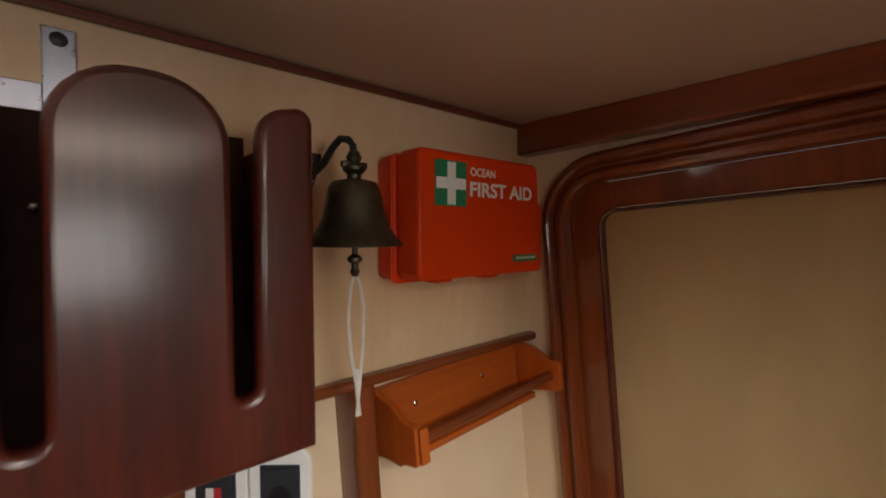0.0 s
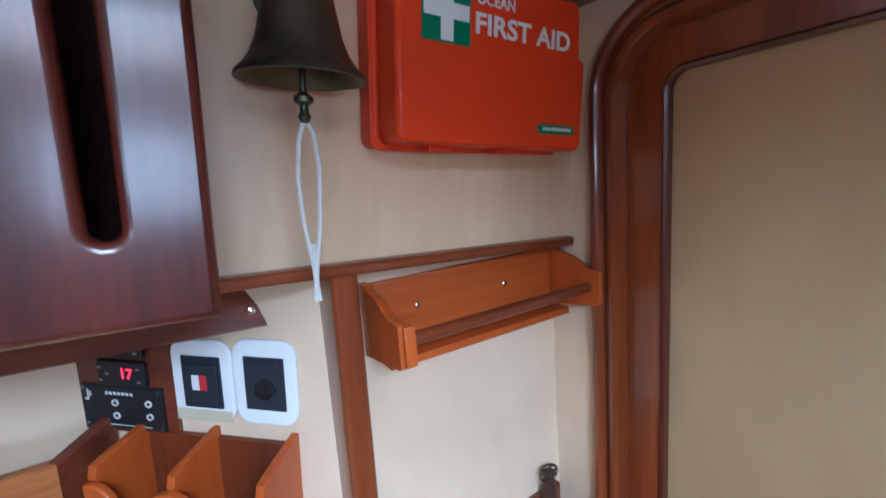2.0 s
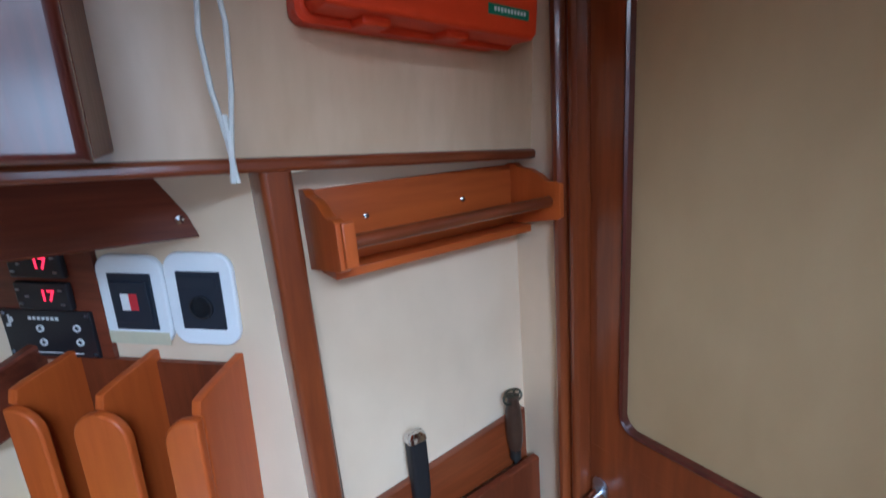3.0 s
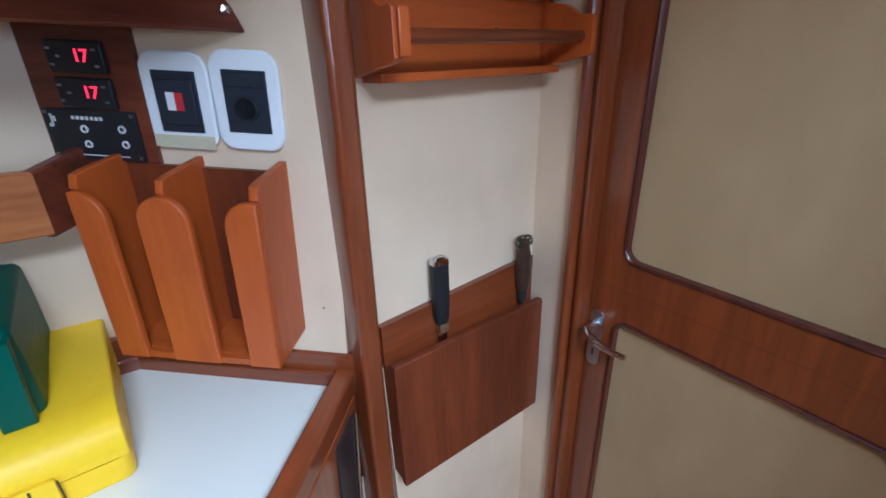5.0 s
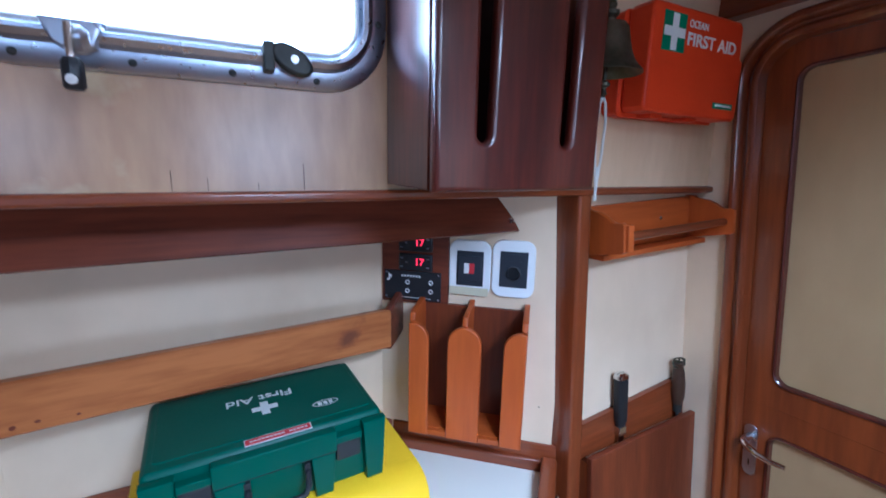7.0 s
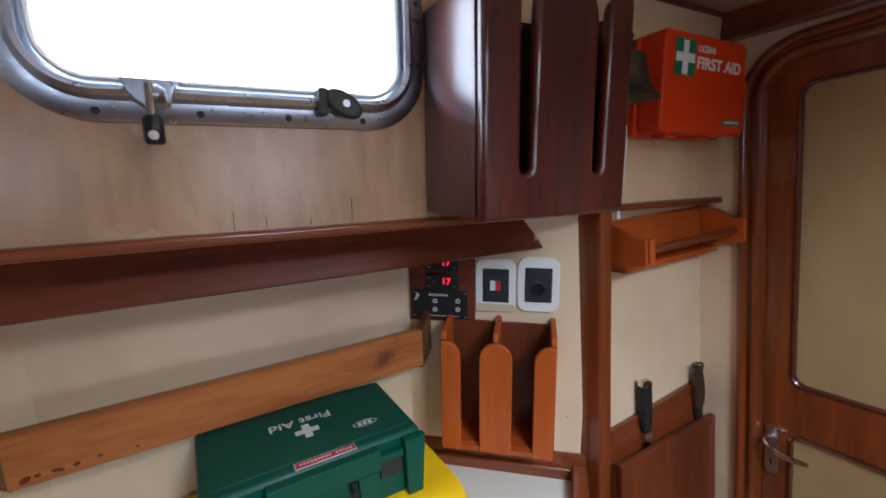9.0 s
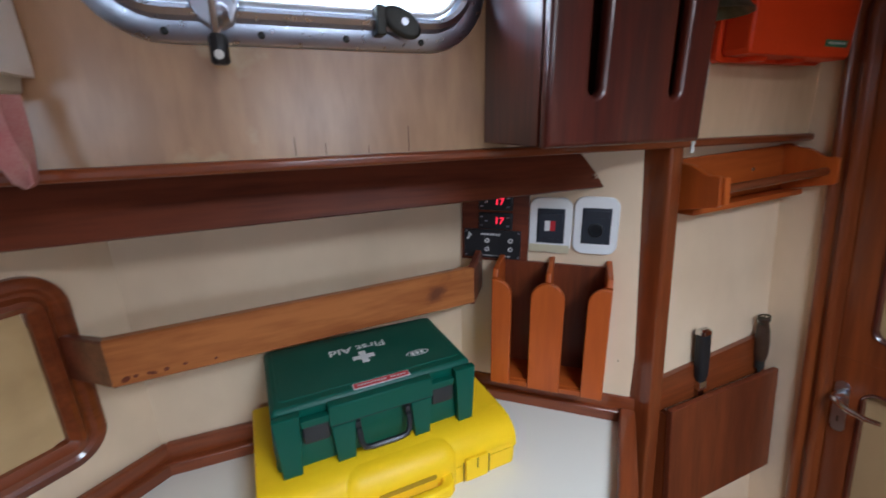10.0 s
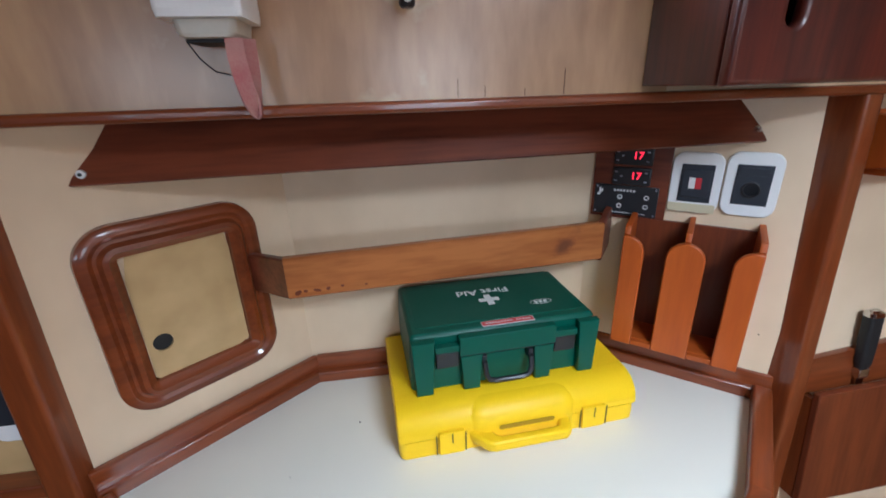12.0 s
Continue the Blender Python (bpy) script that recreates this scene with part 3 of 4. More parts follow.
# ---- instruments and switches on the slanting wall ----
panel = thing("instrument_panel", "mahogany plate with two red digital displays and black panel", "instrument panel", WALL_C, (0.08, 0, 1.13))
part("backing", bm_box(0.005, 0.157, -0.008, -0.0002, 1.131, 1.305, 0.001), MAH_DARK_X, panel, "reddish wooden backing")
for z0, word in ((1.207, "17"), (1.250, "17")):
    d = part("display", bm_box(0.046, 0.122, -0.016, -0.008, z0, z0 + 0.038, 0.003), BLACK, panel, "black display with red digits")
    lettering("digits", word, 0.021, d, LED, UPRIGHT(0.093, -0.0165, z0 + 0.020), 0.0003, 0.0003)
    for i, (bx, bz) in enumerate(((0.053, 0.009), (0.053, 0.028), (0.064, 0.019), (0.112, 0.009), (0.112, 0.028))):
        part("button", bm_box(bx - 0.003, bx + 0.003, -0.0172, -0.016, z0 + bz - 0.0016, z0 + bz + 0.0016, 0.0005), ALU, d)
low = part("control_plate", bm_box(0.012, 0.141, -0.013, -0.008, 1.139, 1.205, 0.001), BLACK, panel, "black plate with white marks")
part("mark", join(*[bm_box(0.052 + 0.0065 * i, 0.0562 + 0.0065 * i, -0.0136, -0.0131, 1.192, 1.1965) for i in range(7)]), PWHITE, low)
part("mark", bm_box(0.045, 0.120, -0.0136, -0.0131, 1.1445, 1.1458), PWHITE, low)
part("mark", join(bm_box(0.022, 0.025, -0.0136, -0.0131, 1.184, 1.198), bm_box(0.018, 0.024, -0.0137, -0.0131, 1.181, 1.185), bm_box(0.026, 0.029, -0.0137, -0.0131, 1.188, 1.195)), PWHITE, low)
for kx, kz in ((0.066, 1.180), (0.066, 1.160), (0.119, 1.182), (0.119, 1.162)):
    part("lamp_ring", loft([[(kx + r * math.cos(2 * math.pi * i / 14), y, kz + r * math.sin(2 * math.pi * i / 14)) for i in range(14)] for r, y in ((0.0052, -0.013), (0.0052, -0.0145), (0.0032, -0.0145), (0.0030, -0.0131))]), PWHITE, low)
    part("indicator", lathe([(0.0002, -0.0018), (0.0022, -0.0015), (0.0026, 0)], (kx, -0.0131, kz), 10, "y"), NAVY, low)
for kx, kz in ((0.017, 1.144), (0.136, 1.144), (0.017, 1.200), (0.136, 1.200)):
    screw(low, kx, -0.013, kz, 0.0024, ALU)


def switch_plate(name, x0, x1, z0, z1, frame_m, label, kind):
    t = thing(name, label, "switch plate", frame_m, ((x0 + x1) / 2, 0, z0), group="white switch plates")
    w, h = x1 - x0, z1 - z0
    r = 0.019
    out = []
    for cx, cz, a0 in ((x1 - r, z1 - r - 0.003, 0), (x0 + r, z1 - r - 0.003, 90), (x0 + r, z0 + r + 0.003, 180), (x1 - r, z0 + r + 0.003, 270)):
        for i in range(6):
            a = radians(a0 + 18 * i)
            px, pz = cx + r * math.cos(a), cz + r * math.sin(a)
            k = 1 - ((px - (x0 + x1) / 2) / (w / 2)) ** 2
            out.append((px, pz + (0.004 * k if pz > (z0 + z1) / 2 else -0.004 * k)))
    part("plate", prism(out, -0.009, -0.0002, "y", 0.0025, 3), WHITE, t)
    ix0, ix1, iz0, iz1 = x0 + w * 0.19, x1 - w * 0.17, z0 + h * 0.19, z1 - h * 0.19
    part("insert", bm_box(ix0, ix1, -0.0115, -0.009, iz0, iz1, 0.001), NAVY, t, "dark blue-black insert")
    mid = (ix0 + ix1) / 2
    if kind == "rocker":
        k = part("rocker", bm_box(ix0 + 0.004, ix1 - 0.004, -0.0145, -0.0115, iz0 + 0.010, iz1 - 0.010, 0.0015), NAVY, t)
        part("rocker_mark", bm_box(mid - 0.012, mid - 0.001, -0.0152, -0.01455, z0 + h * 0.42, z0 + h * 0.60), PWHITE, k, "white print")
        part("rocker_mark", bm_box(mid - 0.0008, mid + 0.010, -0.0152, -0.01455, z0 + h * 0.42, z0 + h * 0.60), PRED, k, "red print")
        part("tape", bm_box(x0 + 0.002, x1 - 0.004, -0.0098, -0.0091, z0 + 0.002, z0 + 0.019), TAPE, t, "yellowed adhesive tape")
    elif kind == "socket":
        k = part("socket", lathe([(0.0155, 0), (0.0155, -0.003), (0.013, -0.0035), (0.012, 0.0005), (0.0002, 0.0008)], (mid, -0.0115, (iz0 + iz1) / 2 - 0.008), 24, "y"), BLACK, t)
        part("cover_flap", bm_box(ix0 + 0.005, ix1 - 0.005, -0.0135, -0.0115, iz1 - 0.020, iz1 - 0.005, 0.0008), NAVY, t)
    else:
        part("rocker", bm_box(ix0 + 0.004, mid - 0.0008, -0.0145, -0.0115, iz0 + 0.006, iz1 - 0.006, 0.0015), NAVY, t)
        part("rocker", bm_box(mid + 0.0008, ix1 - 0.004, -0.0145, -0.0115, iz0 + 0.006, iz1 - 0.006, 0.0015), NAVY, t)
    return t


switch_plate("switch_plate", 0.158, 0.2475, 1.160, 1.282, WALL_C, "white plate with a dark rocker and yellowed tape", "rocker")
switch_plate("socket_plate", 0.2500, 0.3390, 1.164, 1.287, WALL_C, "white plate with a round dark socket", "socket")
switch_plate("switch_plate", -1.067, -0.967, 0.898, 1.080, pose(0, 0.585, 0), "large white plate with dark rockers beside a post", "double")

solid("wall_speck", lathe([(0.0002, -0.0006), (0.0014, -0.0004), (0.0016, 0)], (0.3675, -0.0002, 0.915), 8, "y"), MATT_DARK, "tiny dark speck on the cream wall", "speck", WALL_C, kind=S)

# ---- wooden holder with three fingers ----
hold = thing("letter_holder", "orange-brown wooden pocket holder with three rounded front slats", "wall holder", WALL_C, (0.21, 0, 0.872))
# darker wood than the slats: the pockets' inner shade is in the colour
part("back", bm_box(0.108, 0.322, -0.0085, -0.0005, 0.874, 1.136), BOARD, hold, "back board, darkened for the shade inside the pockets")
part("bottom", bm_box(0.1085, 0.3215, -0.088, -0.009, 0.874, 0.886), TEAK_X, hold)


def divider(x0, x1):
    """The front top corner is stepped down behind the slat."""
    pts = [(-0.0005, 0.872), (-0.088, 0.872), (-0.088, 1.118), (-0.092, 1.124), (-0.088, 1.140), (-0.074, 1.143), (-0.0005, 1.150)]
    return prism(pts, x0, x1, "x", 0.0015)


part("side", divider(0.096, 0.1075), TEAK, hold)
part("divider", divider(0.206, 0.2165), TEAK, hold)
part("side", divider(0.3225, 0.334), TEAK, hold)


def slat(x0, x1, left, right):
    r = 0.034
    pts = [(x0, 0.872), (x1, 0.872)]
    pts += arc(x1 - r, 1.122 - r, r, 0, 90) if right else [(x1, 1.120)]
    pts += arc(x0 + r, 1.122 - r, r, 90, 180) if left else [(x0, 1.120)]
    return prism(pts, -0.100, -0.0885, "y", 0.003, 3)


part("slat", slat(0.096, 0.138, False, True), TEAK, hold)
part("slat", slat(0.178, 0.246, True, True), TEAK, hold)
part("slat", slat(0.290, 0.334, True, False), TEAK, hold)
part("front_rail", bm_box(0.1385, 0.1775, -0.098, -0.0885, 0.873, 0.884, 0.001), TEAK_X, hold)
part("front_rail", bm_box(0.2465, 0.2895, -0.098, -0.0885, 0.873, 0.884, 0.001), TEAK_X, hold)

# ---- fiddle board across the alcove, and the pelmet above ----
rail = thing("book_rail", "worn light mahogany rail board across the alcove", "rail board", base=(-0.28, 0.73, 1.06))
a, b = Vector((-0.600, 0.678)), Vector((0.040, 0.738))
ang = math.degrees(math.atan2(b.y - a.y, b.x - a.x))


def slant_board(p0, p1, z00, z01, z10, z11, th):
    """A board standing on a line from p0 to p1, its lower and upper edges at given heights at each end; thickness to the far side."""
    d = (p1 - p0).normalized()
    nrm = Vector((-d.y, d.x)) * th
    rings = []
    for p, lo, hi in ((p0, z00, z01), (p1, z10, z11)):
        q = p + nrm
        rings.append([(p.x, p.y, lo + 0.003), (p.x + nrm.x * 0.2, p.y + nrm.y * 0.2, lo), (q.x, q.y, lo), (q.x, q.y, hi), (p.x + nrm.x * 0.2, p.y + nrm.y * 0.2, hi), (p.x, p.y, hi - 0.003)])
    return loft(rings, cap=True)


part("board", slant_board(a, b, 1.058, 1.139, 1.058, 1.141, 0.016), OAK, rail)
part("end_piece", slant_board(Vector((-0.690, 0.772)), a, 1.040, 1.120, 1.058, 1.138, 0.014), MAH_DARK_X, rail, "short dark return at the end")
part("end_piece", slant_board(b + Vector((0.001, 0)), Vector((0.094, 0.806)), 1.055, 1.141, 1.060, 1.156, 0.014), MAH_DARK_X, rail, "short dark return at the end")

# dark red smears along the worn lower edge of the board
DRIP = surface("dark_red_varnish_drips", (0.17, 0.035, 0.015), 0.3, 0, 0.2, 30, 100, 0.0, 0.4)
for sx, sz, sl, sh, tilt in ((0.018, 0.012, 0.007, 0.0045, 30), (0.031, 0.014, 0.004, 0.003, 0), (0.052, 0.013, 0.0075, 0.003, -15), (0.072, 0.014, 0.004, 0.0035, 20), (0.098, 0.016, 0.0035, 0.0025, 0), (0.142, 0.013, 0.003, 0.002, 10)):
    c, q = math.cos(radians(tilt)), math.sin(radians(tilt))
    drip = prism([(sx + sl * math.cos(t) * c - sh * math.sin(t) * q, 1.058 + sz + sl * math.cos(t) * q + sh * math.sin(t) * c) for t in (2 * math.pi * i / 12 for i in range(12))], -0.0004, 0.001, "y")
    drip.transform(pose(a.x, a.y, 0, 0, 0, ang))
    part("varnish_drip", drip, DRIP, rail, "dark red varnish drip", smooth=False)

pel = thing("pelmet", "long dark mahogany pelmet board under the ledge", "pelmet", base=(-0.28, 0.65, 1.30))
pel_m = loft([[(-0.868, 0.636, 1.297), (-0.868, 0.640, 1.294), (-0.864, 0.654, 1.297), (-0.832, 0.694, 1.385), (-0.840, 0.682, 1.385), (-0.850, 0.664, 1.345), (-0.860, 0.648, 1.318)],
              [(0.285, 0.647, 1.308), (0.285, 0.651, 1.305), (0.276, 0.664, 1.309), (0.246, 0.700, 1.385), (0.256, 0.688, 1.386), (0.264, 0.674, 1.360), (0.277, 0.659, 1.331)]], cap=True)
part("board", pel_m, MAH_DARK_X, pel)
part("washer", lathe([(0.0030, -0.001), (0.0062, -0.0005), (0.0066, 0.004), (0.0030, 0.004)], (-0.850, 0.640, 1.312), 16, "y"), WHITE, pel, "white plastic screw washer")
for sx, sy, sz in ((-0.850, 0.640, 1.312), (0.268, 0.652, 1.328)):
    part("screw_cap", lathe([(0.0002, -0.0045), (0.002, -0.004), (0.0028, -0.002), (0.0029, 0.006)] if sx < 0 else [(0.0002, -0.003), (0.005, -0.002), (0.006, 0.006)], (sx, sy, sz), 14, "y"), IRON if sx < 0 else CHROME, pel)

# ---- hatch in the slanting wall ----
hatch = thing("locker_hatch", "cream locker hatch in a rounded moulded mahogany frame", "locker hatch", WALL_B, (-0.217, 0, 0.885))
part("frame", moulded_frame(-0.359, -0.075, 0.880, 1.231, 0.060, [(0, -0.0005), (0.001, -0.012), (0.007, -0.017), (0.017, -0.018), (0.024, -0.013), (0.029, -0.014), (0.035, -0.024), (0.043, -0.026), (0.048, -0.020), (0.055, -0.014), (0.057, -0.0005)], 10), MAH_X, hatch)
ring = []
hx, hz, hr = -0.276, 1.003, 0.0165
n = 28
ang0 = [2 * math.pi * i / 64 for i in range(64)]
outer = []
for t in ang0:
    c, q = math.cos(t), math.sin(t)
    k = min(((-0.1325 if c > 0 else -0.3015) - hx) / c if abs(c) > 1e-6 else 9, ((1.1735 if q > 0 else 0.9365) - hz) / q if abs(q) > 1e-6 else 9)
    outer.append((hx + k * c, hz + k * q))
inner = [(hx + hr * math.cos(t), hz + hr * math.sin(t)) for t in ang0]
part("panel", loft([[(x, -0.006, z) for x, z in outer], [(x, -0.006, z) for x, z in inner], [(x, -0.001, z) for x, z in inner]]), CREAM_YEL, hatch, smooth=False)
part("finger_hole", prism([(hx + (hr - 0.0005) * math.cos(t), hz + (hr - 0.0005) * math.sin(t)) for t in (2 * math.pi * i / 20 for i in range(20))], -0.0022, -0.0012), RUBBER, hatch, "round black finger hole")

# ---- small rack beside the door ----
rack = thing("wall_rack", "orange-brown wooden rack with a dowel rail and shaped ends", "wall rack", LEAN_M, (0.56, 0.60, 1.265))
part("back", bm_box(0.404, 0.730, 0.588, 0.5995, 1.272, 1.378, 0.001), TEAK_X, rack)


def cheek(x0, x1):
    pts = [(0.5995, 1.278), (0.5995, 1.380), (0.580, 1.380), (0.572, 1.374), (0.562, 1.372), (0.545, 1.369), (0.530, 1.362), (0.518, 1.354), (0.508, 1.351), (0.494, 1.352), (0.487, 1.348), (0.487, 1.299), (0.492, 1.295)]
    return prism(pts, x0, x1, "x", 0.0015)


part("cheek", cheek(0.391, 0.4035), TEAK, rack)
part("cheek", cheek(0.7305, 0.744), TEAK, rack)
part("front_lip", bm_box(0.3955, 0.4100, 0.480, 0.4865, 1.300, 1.349, 0.002), TEAK, rack)
part("dowel", tube([(0.404, 0.508, 1.322), (0.7304, 0.508, 1.322)], 0.0085, 14), MAH_X, rack, "round dark dowel rail")
part("bottom", bm_box(0.404, 0.730, 0.545, 0.5875, 1.272, 1.283, 0.001), TEAK_X, rack)
for sx in (0.47, 0.63):
    screw(rack, sx, 0.5878, 1.335, 0.0045)

# ---- knife board ----
kb = thing("knife_board", "reddish wooden board hung as a knife rack", "knife rack", LEAN_M, (0.56, 0.60, 0.54))
part("board", bm_box(0.384, 0.739, 0.553, 0.568, 0.556, 0.838, 0.003), BOARD, kb)
part("batten", prism([(0.384, 0.82), (0.7385, 0.82), (0.7385, 0.925), (0.384, 0.900)], 0.586, 0.5995, "y", 0.001), MAH_X, kb)
part("spacer", bm_box(0.386, 0.400, 0.5685, 0.5995, 0.56, 0.8185), MAH_Z, kb)
part("spacer", bm_box(0.725, 0.7385, 0.5685, 0.5995, 0.56, 0.8185), MAH_Z, kb)
steel = thing("knife", "black-handled knife with a steel butt standing in the rack", "knife", LEAN_M, (0.500, 0.577, 0.70))
part("handle", loft([[(x, y, z) for x, y in rrect(0.485 - f, 0.513 + f, 0.568 - f, 0.588 + f, 0.006, 4)] for z, f in ((0.868, -0.003), (0.88, 0.0), (0.93, 0.001), (0.985, 0.001))], cap=True), RUBBER, steel)
part("butt", loft([[(x, y, z) for x, y in rrect(0.484 - f, 0.514 + f, 0.567 - f, 0.589 + f, 0.007, 4)] for z, f in ((0.9853, 0.001), (0.994, 0.0), (0.998, -0.005))], cap=True), CHROME, steel, "bright steel butt cap")
part("bolster", bm_box(0.488, 0.511, 0.570, 0.586, 0.846, 0.8678, 0.002), CHROME, steel, "bright steel bolster")
part("blade", bm_box(0.490, 0.508, 0.576, 0.579, 0.62, 0.8455), CHROME, steel)
tool = thing("sharpening_steel", "dark wooden handled tool with a wire ring top", "kitchen tool", LEAN_M, (0.705, 0.577, 0.70))
part("handle", lathe([(0.0002, 0.862), (0.011, 0.863), (0.015, 0.88), (0.0165, 0.91), (0.014, 0.945), (0.010, 0.965), (0.012, 0.972), (0.0002, 0.973)], (0.700, 0.576, 0), 14), DARKWOOD, tool)
part("ferrule", lathe([(0.0002, 0.842), (0.010, 0.842), (0.011, 0.862), (0.0002, 0.8625)], (0.700, 0.576, 0), 14), IRON, tool)
part("rod", lathe([(0.0002, 0.66), (0.004, 0.67), (0.004, 0.842), (0.0002, 0.842)], (0.700, 0.576, 0), 10), IRON, tool)
for dx in (-0.011, 0.011):
    part("wire_ring", tube([(0.700 + dx + 0.010 * math.cos(t), 0.576 + 0.004 * math.sin(t), 0.970 + 0.008 * math.sin(t)) for t in (2 * math.pi * i / 12 for i in range(13))], 0.0022, 6), BRASS, tool)
part("wire_ring", tube([(0.700 + 0.016 * math.cos(t), 0.576 + 0.010 * math.sin(t), 0.978) for t in (2 * math.pi * i / 14 for i in range(15))], 0.002, 6), BRASS, tool)

# ---- cabin door ----
DOORM = LEAN_M @ pose(0.75, 0, 0, 0, 0, -90)
solid("door_casing", moulded_frame(-0.507, 0.107, -0.16, 1.722, 0.120, [(0, -0.0005), (0, -0.010), (0.003, -0.015), (0.008, -0.018), (0.014, -0.018), (0.019, -0.014), (0.022, -0.006), (0.027, -0.006), (0.030, -0.012), (0.035, -0.016), (0.040, -0.016), (0.046, -0.012), (0.0502, 0.004), (0.0502, 0.030), (0.036, 0.030), (0.036, -0.0005)], 12), MAH_Z, "rounded moulded mahogany casing round the door", "trim", DOORM, kind=S)
door = thing("door_1", "closed mahogany framed cabin door with two cream panels", "door", DOORM, (-0.2, 0.02, -0.08), kind=S)


def ring_board(o, i, ro, ri, y0, y1):
    A, B = rrect(*o, ro, 8), rrect(*i, ri, 8)
    return loft([[(x, y0, z) for x, z in A], [(x, y0, z) for x, z in B], [(x, y1, z) for x, z in B], [(x, y1, z) for x, z in A]], closed=True)


part("upper_frame", ring_board((-0.4560, 0.0560, 0.918, 1.671), (-0.405, 0.004, 0.970, 1.626), 0.001, 0.030, 0.010, 0.040), MAH_Z, door)
part("lower_frame", ring_board((-0.4560, 0.0560, -0.10, 0.9175), (-0.405, 0.004, 0.02, 0.858), 0.001, 0.030, 0.010, 0.040), MAH_Z, door)
for z0, z1 in ((0.970, 1.626), (0.02, 0.858)):
    part("panel", bm_box(-0.402, 0.001, 0.020, 0.030, z0 + 0.003, z1 - 0.003), DOOR_PANEL, door, "matt cream panel")
    part("bead", moulded_frame(-0.4045, 0.0035, z0 + 0.0005, z1 - 0.0005, 0.030, [(0, 0.019), (0, 0.007), (0.003, 0.005), (0.006, 0.008), (0.007, 0.019)], 8), MAH_DARK, door, "thin dark bead round the panel")
hp = part("handle_plate", prism(rrect(-0.450, -0.423, 0.735, 0.860, 0.013, 6), 0.0062, 0.0098, "y", 0.001), ALU, door)
part("lever", tube([(-0.4365, 0.006, 0.832), (-0.4365, -0.016, 0.832), (-0.434, -0.026, 0.831), (-0.424, -0.032, 0.828), (-0.405, -0.032, 0.821), (-0.380, -0.030, 0.816), (-0.352, -0.028, 0.818)], [0.0095, 0.008, 0.008, 0.0075, 0.007, 0.006, 0.005], 12), CHROME, hp, "chrome lever handle")
part("keyhole", bm_box(-0.438, -0.435, 0.0055, 0.0064, 0.760, 0.774), BLACK, hp)

# ---- yellow case and green case on the counter ----
YM = pose(-0.421, 0.546, COUNTER, 0, 0, 3.4)
yel = thing("tool_case", "yellow plastic carrying case lying flat on the counter", "carrying case", YM, (0.24, 0.13, 0))


def shell(x0, x1, y0, y1, zs, r):
    """Rounded box by levels: (z, inset)."""
    return loft([[(x, y, z) for x, y in rrect(x0 + d, x1 - d, y0 + d, y1 - d, max(r - d, 0.004), 5)] for z, d in zs], cap=True)


part("base_shell", shell(0.0, 0.480, 0.0, 0.290, ((0.0, 0.008), (0.006, 0.001), (0.012, 0), (0.044, 0)), 0.016), YELLOW, yel)
part("seam", shell(0.0015, 0.4785, 0.0015, 0.288, ((0.0442, 0), (0.0458, 0)), 0.020), RUBBER, yel)
part("lid_shell", prism([(0.0, 0.046), (0.0, 0.056), (0.003, 0.068), (0.009, 0.079), (0.018, 0.088), (0.030, 0.095), (0.046, 0.099), (0.064, 0.100), (0.276, 0.100), (0.290, 0.092), (0.290, 0.046)], 0.0, 0.480, "x", 0.004), YELLOW, yel)
part("handle", prism([(0.132, 0.004), (0.138, -0.010), (0.160, -0.036), (0.172, -0.040), (0.312, -0.040), (0.324, -0.032), (0.334, 0.004), (0.310, 0.004), (0.304, -0.018), (0.298, -0.022), (0.190, -0.022), (0.180, -0.016), (0.170, 0.004)], 0.026, 0.049, "z", 0.006, 3), YELLOW, yel)
# raised surround of the handle, running up over the curve of the lid
hump = [(0.004, 0.012), (-0.008, 0.014), (-0.010, 0.030), (-0.0095, 0.050), (-0.007, 0.064), (-0.001, 0.077), (0.007, 0.086), (0.016, 0.0925), (0.026, 0.096), (0.038, 0.0968), (0.030, 0.086)]
hump_rings = []
for hx_, k in ((0.136, 0.0), (0.142, 0.45), (0.152, 0.85), (0.164, 1.0), (0.318, 1.0), (0.330, 0.85), (0.340, 0.45), (0.346, 0.0)):
    hump_rings.append([(hx_, 0.004 + (y - 0.004) * k if y < 0.004 else y, z - 0.012 * (1 - k) * (z > 0.06)) for y, z in hump])
part("handle_surround", loft(hump_rings, cap=True), YELLOW, yel)
# flat patch in darker yellow: the recess's shade as colour
part("handle_recess_shade", prism(rrect(0.188, 0.298, 0.050, 0.060, 0.005), -0.0108, -0.0100), surface("shaded_yellow", (0.42, 0.26, 0.01), 0.5), yel)
for lx in (0.074, 0.360):
    lt = part("latch", bm_box(lx, lx + 0.048, -0.0075, -0.0005, 0.010, 0.060, 0.002), YELLOW, yel)
    for k in (-0.006, 0.024, 0.049):
        part("groove", bm_box(lx + k, lx + k + 0.002, -0.0085, -0.0072, 0.014 if k > 0.04 or k < 0 else 0.036, 0.058), RUBBER, lt)

GM = pose(-0.388, 0.606, COUNTER + 0.1002, 0, 0, 3.4)
grn = thing("green_first_aid_case", "dark green plastic first aid case on the yellow case", "first aid case", GM, (0.18, 0.12, 0))
GW, GD = 0.377, 0.232
part("base_shell", shell(0.0, GW, 0.010, GD, ((0.0, 0.004), (0.004, 0.0), (0.066, 0)), 0.012), GREEN, grn)
glid = part("lid_shell", shell(0.0, GW, 0.010, GD, ((0.0665, 0.0), (0.070, 0.0), (0.116, 0.002), (0.122, 0.006), (0.124, 0.010)), 0.012), GREEN, grn)
